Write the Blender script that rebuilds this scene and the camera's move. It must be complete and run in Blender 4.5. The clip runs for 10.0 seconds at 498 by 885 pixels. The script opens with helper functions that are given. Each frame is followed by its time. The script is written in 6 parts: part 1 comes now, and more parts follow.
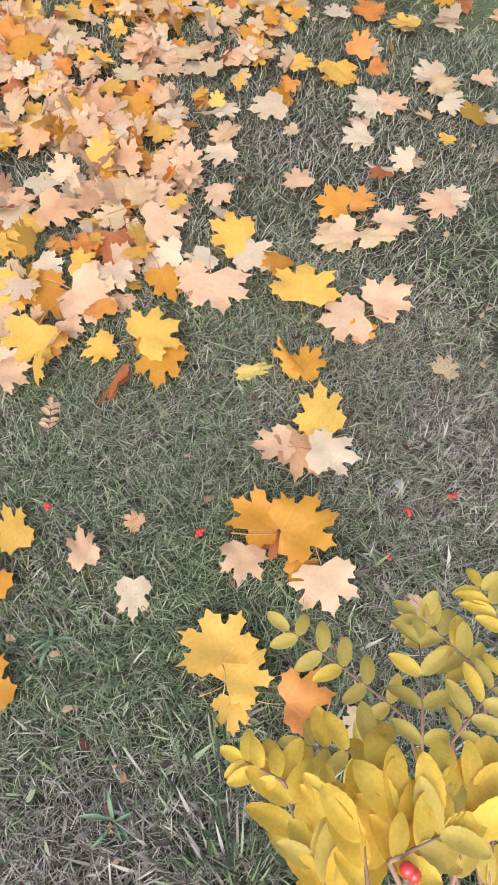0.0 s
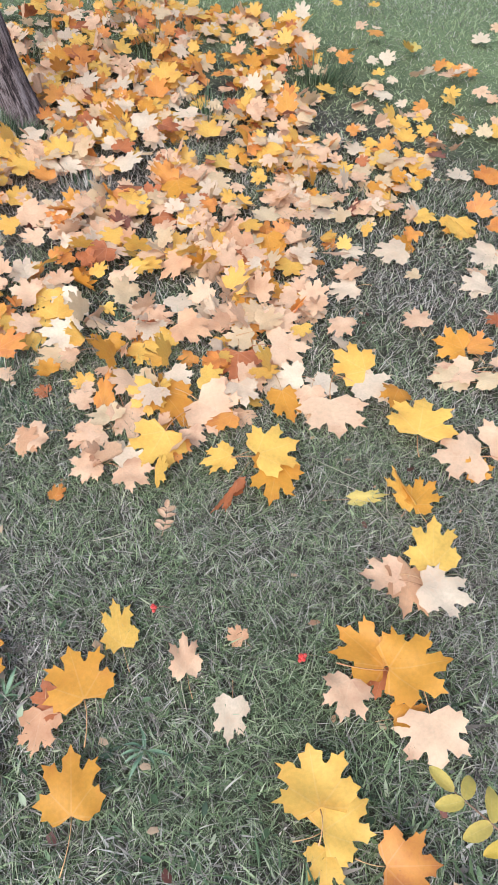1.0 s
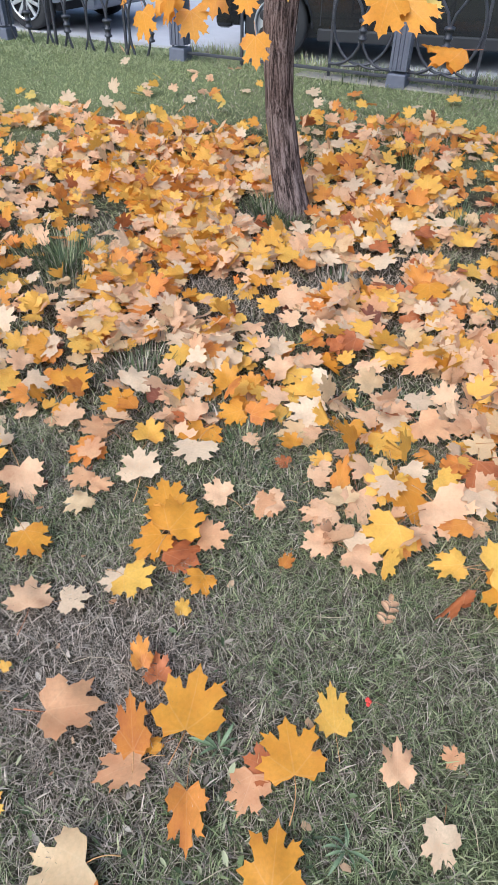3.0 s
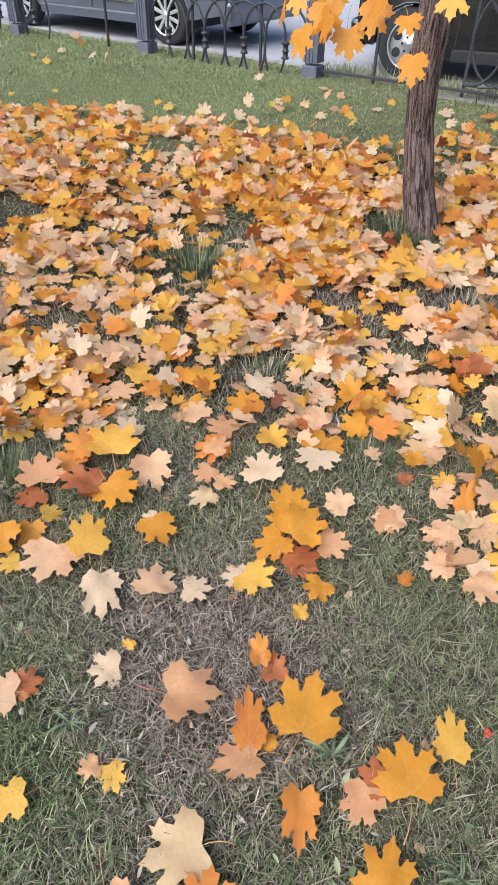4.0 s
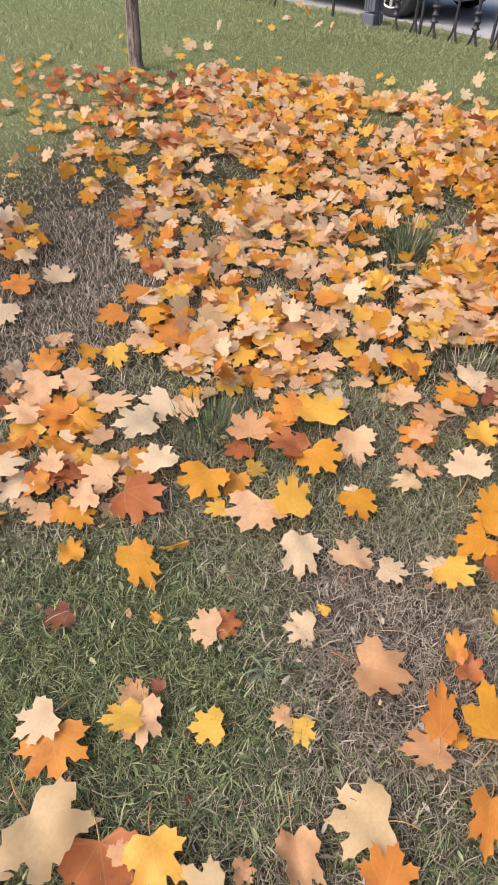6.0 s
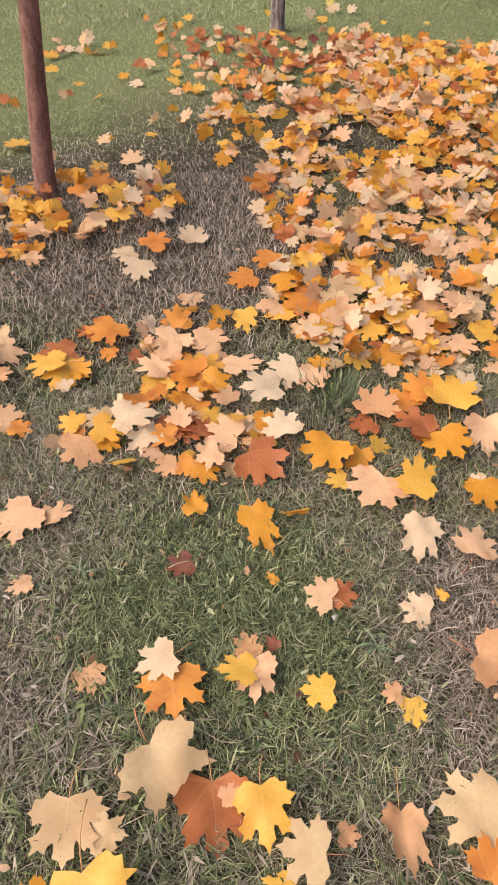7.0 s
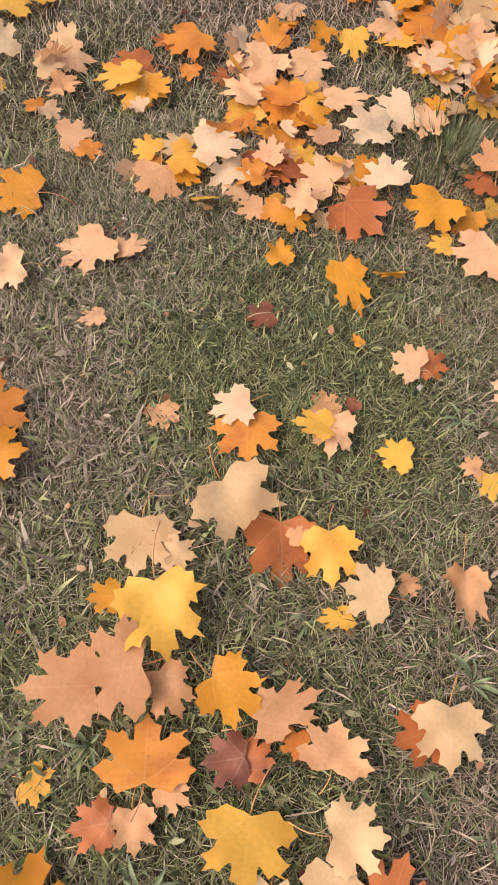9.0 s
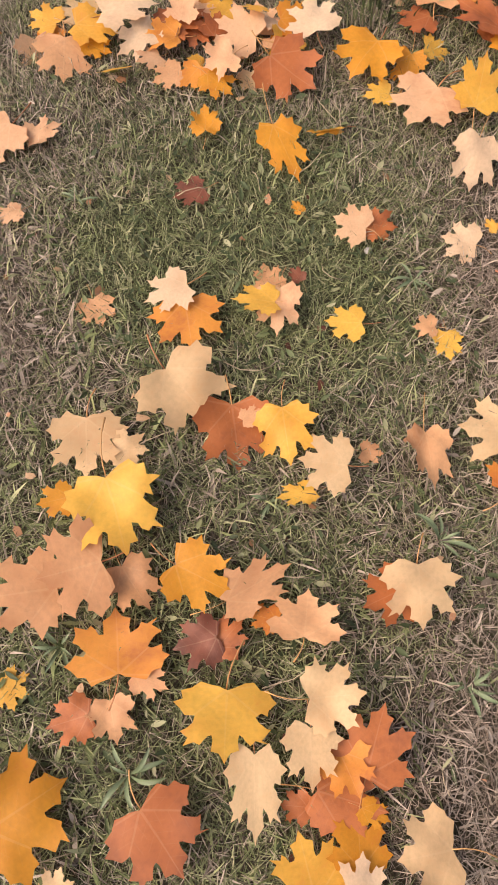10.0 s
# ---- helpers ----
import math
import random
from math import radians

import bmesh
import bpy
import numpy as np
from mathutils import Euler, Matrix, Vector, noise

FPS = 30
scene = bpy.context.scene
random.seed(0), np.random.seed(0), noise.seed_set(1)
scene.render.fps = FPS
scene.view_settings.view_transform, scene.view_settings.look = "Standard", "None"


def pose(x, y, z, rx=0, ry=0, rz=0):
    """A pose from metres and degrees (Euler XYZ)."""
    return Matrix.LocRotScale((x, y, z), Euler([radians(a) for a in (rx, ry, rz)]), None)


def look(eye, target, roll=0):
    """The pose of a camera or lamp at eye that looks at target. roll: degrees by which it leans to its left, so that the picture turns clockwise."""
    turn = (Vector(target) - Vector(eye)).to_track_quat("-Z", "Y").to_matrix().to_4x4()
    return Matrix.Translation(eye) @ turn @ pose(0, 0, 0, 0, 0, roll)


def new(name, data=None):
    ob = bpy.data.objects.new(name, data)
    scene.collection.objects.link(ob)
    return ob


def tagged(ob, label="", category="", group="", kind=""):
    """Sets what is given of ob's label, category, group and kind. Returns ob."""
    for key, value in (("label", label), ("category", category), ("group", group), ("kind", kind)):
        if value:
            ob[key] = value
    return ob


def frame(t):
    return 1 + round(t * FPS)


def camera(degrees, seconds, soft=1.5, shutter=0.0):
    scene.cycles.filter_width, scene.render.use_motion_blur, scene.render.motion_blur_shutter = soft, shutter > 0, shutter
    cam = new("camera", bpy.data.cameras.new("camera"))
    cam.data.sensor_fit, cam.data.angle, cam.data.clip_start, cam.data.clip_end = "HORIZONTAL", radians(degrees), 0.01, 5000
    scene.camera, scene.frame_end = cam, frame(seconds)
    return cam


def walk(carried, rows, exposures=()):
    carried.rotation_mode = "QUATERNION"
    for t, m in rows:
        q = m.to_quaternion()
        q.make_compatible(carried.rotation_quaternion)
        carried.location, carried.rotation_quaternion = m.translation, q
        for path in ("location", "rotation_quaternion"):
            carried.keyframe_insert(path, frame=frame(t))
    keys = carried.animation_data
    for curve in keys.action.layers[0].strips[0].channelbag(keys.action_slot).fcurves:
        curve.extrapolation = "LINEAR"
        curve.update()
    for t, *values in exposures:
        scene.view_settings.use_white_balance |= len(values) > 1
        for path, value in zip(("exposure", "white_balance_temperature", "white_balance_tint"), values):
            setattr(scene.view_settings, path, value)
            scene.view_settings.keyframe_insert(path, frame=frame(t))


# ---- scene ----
cam = camera(43.2, 10.0, 1.6)
PATH = [
    (0, (-0.317, 0.402, 1.237), (-0.408, 1.483, -0.443), 5.6),
    (0.5, (-0.352, 0.395, 1.257), (-0.574, 1.673, -0.266), 3.8),
    (1, (-0.432, 0.374, 1.259), (-0.798, 1.676, -0.214), 3.8),
    (1.5, (-0.497, 0.351, 1.267), (-1.004, 1.652, -0.165), 3.2),
    (2, (-0.541, 0.328, 1.282), (-1.183, 1.62, -0.104), 2.2),
    (2.5, (-0.578, 0.3, 1.294), (-1.346, 1.58, -0.037), 1.8),
    (3, (-0.619, 0.255, 1.304), (-1.501, 1.479, -0.008), 1.7),
    (3.2, (-0.640, 0.229, 1.302), (-1.572, 1.430, 0.002), 1.61),
    (4.3, (-0.718, 0.120, 1.308), (-1.841, 1.155, 0.018), 1.24),
    (4.5, (-0.728, 0.104, 1.313), (-1.871, 1.113, 0.019), 1.1),
    (5, (-0.755, 0.061, 1.312), (-1.961, 0.997, 0.019), 0.6),
    (5.5, (-0.783, 0.015, 1.304), (-2.038, 0.852, -0.009), 0.6),
    (5.7, (-0.801, -0.012, 1.296), (-2.071, 0.789, -0.026), 1.22),
    (6.8, (-0.855, -0.130, 1.276), (-2.201, 0.375, -0.114), 0.33),
    (7, (-0.858, -0.155, 1.272), (-2.209, 0.307, -0.128), 0.5),
    (7.5, (-0.871, -0.198, 1.254), (-2.202, 0.14, -0.199), 0.9),
    (8, (-0.878, -0.223, 1.225), (-2.143, 0.065, -0.297), 1.5),
    (8.5, (-0.877, -0.247, 1.181), (-1.973, 0.007, -0.473), 3.4),
    (9, (-0.866, -0.245, 1.125), (-1.757, -0.034, -0.653), 2.5),
    (9.5, (-0.847, -0.223, 1.083), (-1.597, -0.051, -0.763), -0.9),
    (10, (-0.806, -0.188, 1.047), (-1.47, 0.007, -0.83), -1.5),
]
walk(cam, [(t, look(eye, target, roll)) for t, eye, target, roll in PATH],
     [(0, 0.44, 5350, 2), (1, 0.52, 4950, 1), (3, 0.38, 5250, 4), (5.0, 0.36, 5950, 6), (7.5, 0.40, 6750, 13), (10, 0.36, 7250, 19)])

# ---- world, sun, exposure ----
world = bpy.data.worlds.new("world")
scene.world = world
world.use_nodes = True
wn, wl = world.node_tree.nodes, world.node_tree.links
sky = wn.new("ShaderNodeTexSky")
sky.sky_type, sky.sun_disc = "NISHITA", False
sky.sun_elevation, sky.sun_rotation = radians(47), radians(188)
sky.air_density, sky.dust_density, sky.ozone_density = 1.0, 7.0, 1.0
wl.new(sky.outputs[0], wn["Background"].inputs[0])
wn["Background"].inputs[1].default_value = 0.15
sun = new("sun", bpy.data.lights.new("sun", "SUN"))
sun.data.energy, sun.data.angle, sun.data.color = 1.45, radians(70), (1.0, 0.97, 0.92)
sun.matrix_world = look((-1.0, -6.5, 8.0), (-2, 1, 0))


# ---- materials ----
def srgb(r, g, b):
    return tuple(((c / 255 + 0.055) / 1.055) ** 2.4 if c > 10 else c / 3294 for c in (r, g, b)) + (1.0,)


class Nodes:
    """A small wrapper that builds a node tree."""

    def __init__(self, name):
        self.mat = bpy.data.materials.new(name)
        self.mat.use_nodes = True
        self.tree = self.mat.node_tree
        self.bsdf = self.tree.nodes["Principled BSDF"]
        self.out = self.tree.nodes["Material Output"]

    def node(self, kind, **values):
        n = self.tree.nodes.new(kind)
        if "operation" in values:
            n.operation = values["operation"]
        if "use_clamp" in values:
            n.use_clamp = values["use_clamp"]
        if "data_type" in values:
            n.data_type, n.blend_type = values["data_type"], values["blend_type"]
        return n

    def put(self, socket, value):
        if isinstance(value, bpy.types.NodeSocket):
            self.tree.links.new(value, socket)
        else:
            socket.default_value = value

    def math(self, op, a, b=0.0, c=0.0, clamp=False):
        n = self.node("ShaderNodeMath", operation=op, use_clamp=clamp)
        for k, v in enumerate((a, b, c)):
            self.put(n.inputs[k], v)
        return n.outputs[0]

    def mix(self, fac, a, b, blend="MIX"):
        n = self.node("ShaderNodeMix", data_type="RGBA", blend_type=blend)
        self.put(n.inputs[0], fac)
        self.put(n.inputs[6], a)
        self.put(n.inputs[7], b)
        return n.outputs[2]

    def noise(self, scale, detail=4.0, rough=0.55, where=None, distortion=0.0):
        n = self.node("ShaderNodeTexNoise")
        n.inputs["Scale"].default_value, n.inputs["Detail"].default_value = scale, detail
        n.inputs["Roughness"].default_value, n.inputs["Distortion"].default_value = rough, distortion
        if where is not None:
            self.tree.links.new(where, n.inputs["Vector"])
        return n.outputs[0]

    def ramp(self, fac, *stops):
        n = self.node("ShaderNodeValToRGB")
        e = n.color_ramp.elements
        while len(e) < len(stops):
            e.new(0.5)
        for k, (p, c) in enumerate(stops):
            e[k].position, e[k].color = p, c if len(c) == 4 else (*c, 1)
        self.put(n.inputs[0], fac)
        return n.outputs[0]

    def scale(self, v):
        return self.ramp(v, (0, (0, 0, 0)), (1, (1, 1, 1)))

    def coords(self, which="Object"):
        return self.node("ShaderNodeTexCoord").outputs[which]

    def bump(self, height, strength=0.4, distance=0.002):
        n = self.node("ShaderNodeBump")
        n.inputs["Strength"].default_value, n.inputs["Distance"].default_value = strength, distance
        self.put(n.inputs["Height"], height)
        self.tree.links.new(n.outputs[0], self.bsdf.inputs["Normal"])

    def done(self, colour, rough=0.8, metal=0.0, spec=0.5, coat=0.0):
        self.put(self.bsdf.inputs["Base Color"], colour)
        self.put(self.bsdf.inputs["Roughness"], rough)
        self.put(self.bsdf.inputs["Metallic"], metal)
        self.put(self.bsdf.inputs["Specular IOR Level"], spec)
        self.put(self.bsdf.inputs["Coat Weight"], coat)
        return self.mat


def leaf_material(name, main, second, stain, stain_at=0.62, rand="object", vein=0.14, back=0.26):
    """A dry maple blade: two tones, brown stains, five pale veins from the stalk, and a little light through it."""
    m = Nodes(name)
    if rand == "object":
        r = m.node("ShaderNodeObjectInfo").outputs["Random"]
    else:
        r = m.node("ShaderNodeNewGeometry").outputs["Random Per Island"]
    uv = m.node("ShaderNodeUVMap").outputs[0]
    shift = m.node("ShaderNodeVectorMath", operation="ADD")
    m.tree.links.new(uv, shift.inputs[0])
    comb = m.node("ShaderNodeCombineXYZ")
    m.put(comb.inputs[2], m.math("MULTIPLY", r, 40.0))
    m.tree.links.new(comb.outputs[0], shift.inputs[1])
    big = m.noise(1.7, 3, 0.5, shift.outputs[0])
    fine = m.noise(14.0, 4, 0.6, shift.outputs[0])
    tone = m.math("ADD", m.math("MULTIPLY", r, 0.75), m.math("MULTIPLY", m.math("SUBTRACT", big, 0.5), 1.6), clamp=True)
    colour = m.mix(tone, main, second)
    reach = m.node("ShaderNodeVectorMath", operation="DISTANCE")
    m.tree.links.new(uv, reach.inputs[0])
    reach.inputs[1].default_value = (0, 0.3, 0)
    rim = m.math("MULTIPLY", m.math("ADD", m.math("SUBTRACT", reach.outputs["Value"], 0.45), m.math("SUBTRACT", big, 0.5)), m.math("MULTIPLY", m.math("FRACT", m.math("MULTIPLY", r, 5.7)), 1.7), clamp=True)
    colour = m.mix(rim, colour, m.mix(0.55, second, stain))
    blot = m.ramp(m.math("ADD", m.math("MULTIPLY", big, 0.55), m.math("MULTIPLY", fine, 0.45)), (stain_at - 0.09, (0, 0, 0)), (stain_at + 0.10, (1, 1, 1)))
    colour = m.mix(m.math("MULTIPLY", blot, 0.75), colour, stain)
    xyz = m.node("ShaderNodeSeparateXYZ")
    m.tree.links.new(uv, xyz.inputs[0])
    x, y = xyz.outputs[0], xyz.outputs[1]
    lines = None
    for a in (0, 47, -47, 100, -100):
        s, c = math.sin(radians(a)), math.cos(radians(a))
        along = m.math("ADD", m.math("MULTIPLY", x, s), m.math("MULTIPLY", y, c))
        off = m.math("ABSOLUTE", m.math("SUBTRACT", m.math("MULTIPLY", x, c), m.math("MULTIPLY", y, s)))
        wide = m.math("SUBTRACT", 0.016, m.math("MULTIPLY", along, 0.012))
        line = m.math("MULTIPLY", m.math("LESS_THAN", off, wide), m.math("GREATER_THAN", along, 0.0))
        side = m.math("FRACT", m.math("ADD", m.math("MULTIPLY", along, 6.0), m.math("MULTIPLY", off, -4.5)))
        side = m.math("MULTIPLY", m.math("MULTIPLY", m.math("LESS_THAN", side, 0.07), m.math("LESS_THAN", off, 0.17)), m.math("GREATER_THAN", along, 0.08))
        line = m.math("MAXIMUM", line, m.math("MULTIPLY", side, 0.35))
        lines = line if lines is None else m.math("MAXIMUM", lines, line)
    pale = m.mix(0.5, main, (0.85, 0.68, 0.42, 1))
    colour = m.mix(m.math("MULTIPLY", lines, vein), colour, pale)
    value = m.math("ADD", 0.78, m.math("MULTIPLY", fine, 0.42))
    colour = m.mix(1.0, colour, value, "MULTIPLY")
    m.bump(m.math("ADD", m.math("MULTIPLY", lines, 0.4), m.math("MULTIPLY", fine, 0.7)), 0.22, 0.0015)
    m.done(colour, 0.5, 0.0, 0.4)
    glow = m.node("ShaderNodeBsdfTranslucent")
    m.put(glow.inputs[0], colour)
    mixed = m.node("ShaderNodeMixShader")
    mixed.inputs[0].default_value = back
    m.tree.links.new(m.bsdf.outputs[0], mixed.inputs[1])
    m.tree.links.new(glow.outputs[0], mixed.inputs[2])
    m.tree.links.new(mixed.outputs[0], m.out.inputs[0])
    return m.mat


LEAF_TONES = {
    "y": (srgb(228, 180, 80), srgb(222, 164, 66), srgb(196, 128, 62), 0.66),
    "g": (srgb(216, 184, 92), srgb(200, 172, 92), srgb(150, 145, 72), 0.60),
    "o": (srgb(218, 146, 62), srgb(206, 126, 54), srgb(172, 98, 52), 0.58),
    "t": (srgb(225, 184, 145), srgb(216, 168, 128), srgb(180, 126, 94), 0.62),
    "c": (srgb(222, 196, 164), srgb(214, 183, 149), srgb(198, 158, 122), 0.66),
    "s": (srgb(214, 184, 142), srgb(206, 170, 126), srgb(186, 144, 102), 0.64),
    "d": (srgb(212, 148, 46), srgb(202, 132, 38), srgb(176, 104, 44), 0.66),
    "p": (srgb(214, 164, 120), srgb(206, 150, 106), srgb(178, 120, 82), 0.62),
    "r": (srgb(190, 114, 66), srgb(172, 98, 56), srgb(132, 76, 48), 0.56),
    "b": (srgb(146, 88, 66), srgb(124, 72, 56), srgb(90, 54, 42), 0.56),
}
LEAF_MATS = {k: leaf_material("maple_leaf_" + k, *v) for k, v in LEAF_TONES.items()}
LITTER_MATS = {k: leaf_material("litter_leaf_" + k, *v, rand="island", back=0.35) for k, v in LEAF_TONES.items()}


def stalk_material():
    m = Nodes("leaf_stalk")
    r = m.node("ShaderNodeObjectInfo").outputs["Random"]
    return m.done(m.ramp(r, (0, srgb(205, 160, 105)), (0.6, srgb(190, 140, 90)), (1, srgb(176, 112, 78))), 0.6)


def soil_material():
    m = Nodes("soil_and_thatch")
    p = m.coords("Object")
    big = m.noise(1.3, 5, 0.6, p)
    fine = m.noise(60, 5, 0.7, p)
    c = m.ramp(fine, (0.25, (0.018, 0.015, 0.010)), (0.5, (0.048, 0.040, 0.028)), (0.75, (0.16, 0.13, 0.092)))
    c = m.mix(m.ramp(big, (0.4, (0, 0, 0)), (0.65, (1, 1, 1))), c, m.mix(1, c, (0.85, 1.0, 0.72, 1), "MULTIPLY"))
    # the thick lawn towards the fence has a green thatch of its own
    away = m.node("ShaderNodeVectorMath", operation="DISTANCE")
    m.tree.links.new(p, away.inputs[0])
    away.inputs[1].default_value = (-1.9, 1.2, 0.0)
    thick = m.math("MULTIPLY", m.math("SUBTRACT", away.outputs["Value"], 2.5), 0.8, clamp=True)
    thatch = m.ramp(fine, (0.25, (0.10, 0.122, 0.046)), (0.75, (0.225, 0.25, 0.112)))
    c = m.mix(m.math("MULTIPLY", thick, 0.85), c, thatch)
    m.bump(fine, 0.8, 0.01)
    return m.done(c, 0.95, 0, 0.2)


# worn (plus) and greener (minus) patches of the lawn: x, y, radius, strength
DRY_TURF = ((0.12, 1.25, 0.6, 0.3), (-3.8, 0.0, 1.1, 0.9), (-3.15, 0.45, 0.8, 0.9), (-1.3, 0.62, 0.4, 0.9), (-4.9, 1.3, 1.1, 0.9), (-1.5, -0.35, 0.5, 0.5), (-0.5, 0.2, 0.4, 0.9), (-0.3, 2.4, 0.8, 0.3), (-2.20, 2.25, 0.5, 0.8), (-2.59, 2.46, 0.5, 0.8), (-1.75, 2.60, 0.5, 0.8), (-3.79, 0.68, 0.5, 0.8),
            (-1.59, -0.19, 0.22, -0.8), (-1.55, 0.08, 0.5, -0.7), (-0.95, -0.3, 0.5, -0.3), (-0.75, 0.45, 0.35, -0.4), (-0.45, 0.85, 0.4, -0.4), (-6.5, -0.3, 2.0, -0.8), (-5.2, -1.0, 1.5, -0.8), (-7.5, 3.2, 2.2, -0.8), (-5.5, 4.2, 1.5, -0.5))


def grass_material(name="grass_blade", dry=0.43, green=(0.188, 0.218, 0.096), light=(0.345, 0.375, 0.19), deep=0.4, top=(0.48, 0.46, 0.29)):
    """Blades from dull green to straw; patches of dry turf where the lawn is worn."""
    m = Nodes(name)
    r = m.node("ShaderNodeNewGeometry").outputs["Random Per Island"]
    p = m.coords("Object")
    patch = m.noise(1.1, 4, 0.6, p)
    fresh = m.ramp(r, (0.0, tuple(deep * c for c in green)), (0.5, tuple(min(1.0, deep + 0.45) * c for c in green)), (0.8, light), (1.0, top))
    straw = m.ramp(m.math("FRACT", m.math("MULTIPLY", r, 17.0)), (0.0, (0.075, 0.055, 0.042)), (0.4, (0.25, 0.20, 0.155)), (1.0, (0.60, 0.515, 0.425)))
    part_dry = m.math("ADD", dry - 0.72, m.math("MULTIPLY", patch, 1.5))
    for x, y, size, strength in DRY_TURF:
        far = m.node("ShaderNodeVectorMath", operation="DISTANCE")
        m.tree.links.new(p, far.inputs[0])
        far.inputs[1].default_value = (x, y, 0.03)
        near = m.math("SUBTRACT", 1.0, m.math("DIVIDE", far.outputs["Value"], size), clamp=True)
        part_dry = m.math("ADD", part_dry, m.math("MULTIPLY", near, strength))
    pick = m.math("LESS_THAN", m.math("FRACT", m.math("MULTIPLY", r, 7.3)), part_dry)
    m.done(m.mix(pick, fresh, straw), 0.55, 0.0, 0.35)
    glow = m.node("ShaderNodeBsdfTranslucent")
    m.put(glow.inputs[0], m.mix(pick, fresh, straw))
    mixed = m.node("ShaderNodeMixShader")
    mixed.inputs[0].default_value = 0.2
    m.tree.links.new(m.bsdf.outputs[0], mixed.inputs[1])
    m.tree.links.new(glow.outputs[0], mixed.inputs[2])
    m.tree.links.new(mixed.outputs[0], m.out.inputs[0])
    return m.mat


def bark_material(name, dark, light, furrow, streak=14.0):
    m = Nodes(name)
    along = m.node("ShaderNodeAttribute")
    along.attribute_name = "straight"
    long, short = m.node("ShaderNodeMapping"), m.node("ShaderNodeMapping")
    for n, k in ((long, 0.10), (short, 0.3)):
        m.tree.links.new(along.outputs["Vector"], n.inputs[0])
        n.inputs["Scale"].default_value = (streak, streak, streak * k * (1 if streak > 12 else 5))
    a = m.noise(2.4, 7, 0.7, long.outputs[0], 0.9)
    b = m.noise(9, 5, 0.75, short.outputs[0])
    patch = m.noise(5, 3, 0.5, along.outputs["Vector"])
    h = m.math("ADD", m.math("MULTIPLY", a, 0.7), m.math("MULTIPLY", b, 0.3))
    c = m.ramp(h, (0.42, furrow), (0.485, dark), (0.57, light))
    c = m.mix(m.math("MULTIPLY", patch, 0.6), c, m.mix(1.0, c, (0.75, 0.58, 0.52, 1), "MULTIPLY"))
    m.bump(h, 1.0, 0.02)
    return m.done(c, 0.9, 0, 0.25)


def plain_material(name, colour, rough=0.5, metal=0.0, coat=0.0, grain=0.12, scale=40.0, bump=0.0, spec=0.5):
    m = Nodes(name)
    n = m.noise(scale, 4, 0.6, m.coords("Object"))
    big = m.noise(scale * 0.07, 3, 0.5, m.coords("Object"))
    v = m.math("ADD", 1.0 - grain, m.math("MULTIPLY", m.math("ADD", n, big), grain))
    if bump:
        m.bump(n, bump, 0.003)
    return m.done(m.mix(1.0, (*colour, 1), v, "MULTIPLY"), rough, metal, spec, coat)


STALK = stalk_material()
SOIL = soil_material()
GRASS = grass_material()
GRASS_BROAD = grass_material("broad_grass_blade", 0.37, (0.205, 0.25, 0.098), (0.37, 0.41, 0.195))
GRASS_TALL = grass_material("tall_grass_blade", 0.14, (0.29, 0.32, 0.15), (0.37, 0.39, 0.20), 0.9, (0.41, 0.40, 0.24))
TUFT = grass_material("tuft_blade", 0.10, (0.10, 0.138, 0.06), (0.19, 0.23, 0.10))
GRASS_FAR = grass_material("far_lawn_blade", 0.28, (0.31, 0.335, 0.15), (0.39, 0.40, 0.20), 0.95, (0.42, 0.41, 0.24))
WEED = plain_material("weed_leaf", (0.15, 0.20, 0.105), 0.5, 0, 0, 0.35, 90)
BARK = bark_material("maple_bark", (0.13, 0.09, 0.08), (0.34, 0.27, 0.25), (0.018, 0.012, 0.011), 30)
BARK_RED = bark_material("young_red_bark", (0.27, 0.14, 0.115), (0.37, 0.21, 0.175), (0.20, 0.10, 0.08), 9)
BARK_GREY = bark_material("young_grey_bark", (0.22, 0.18, 0.175), (0.40, 0.34, 0.33), (0.09, 0.07, 0.07), 16)
IRON = plain_material("painted_iron", (0.05, 0.05, 0.062), 0.45, 0.2, 0, 0.4, 60, 0.3)
POST_PAINT = plain_material("grey_post_paint", (0.12, 0.125, 0.165), 0.5, 0.1, 0, 0.3, 30, 0.2)
ASPHALT = plain_material("pale_asphalt", (0.42, 0.41, 0.44), 0.75, 0, 0, 0.25, 60, 0.3)
FOOTING = plain_material("stained_footing_concrete", (0.25, 0.225, 0.20), 0.95, 0, 0, 0.5, 25, 0.6)
KERB = plain_material("kerb_concrete", (0.40, 0.38, 0.37), 0.9, 0, 0, 0.3, 30, 0.4)
BLACK_PAINT = plain_material("black_car_paint", (0.012, 0.012, 0.014), 0.25, 0, 0.6, 0.2, 3)
GREY_PAINT = plain_material("dark_grey_car_paint", (0.14, 0.15, 0.19), 0.32, 0.4, 0.7, 0.2, 3)
TRIM_BLACK = plain_material("black_plastic", (0.02, 0.02, 0.022), 0.6, 0, 0, 0.3, 50)
RUBBER = plain_material("tyre_rubber", (0.028, 0.028, 0.03), 0.85, 0, 0, 0.35, 40)
ALLOY = plain_material("silver_alloy", (0.62, 0.62, 0.64), 0.35, 0.7, 0, 0.15, 30)
CHROME = plain_material("chrome_strip", (0.72, 0.72, 0.74), 0.2, 1.0, 0, 0.1, 30)
DARK_GLASS = plain_material("dark_car_glass", (0.02, 0.024, 0.028), 0.05, 0, 0, 0.1, 3)
LAMP_RED = plain_material("red_lamp_lens", (0.35, 0.02, 0.02), 0.15, 0, 0, 0.1, 30)
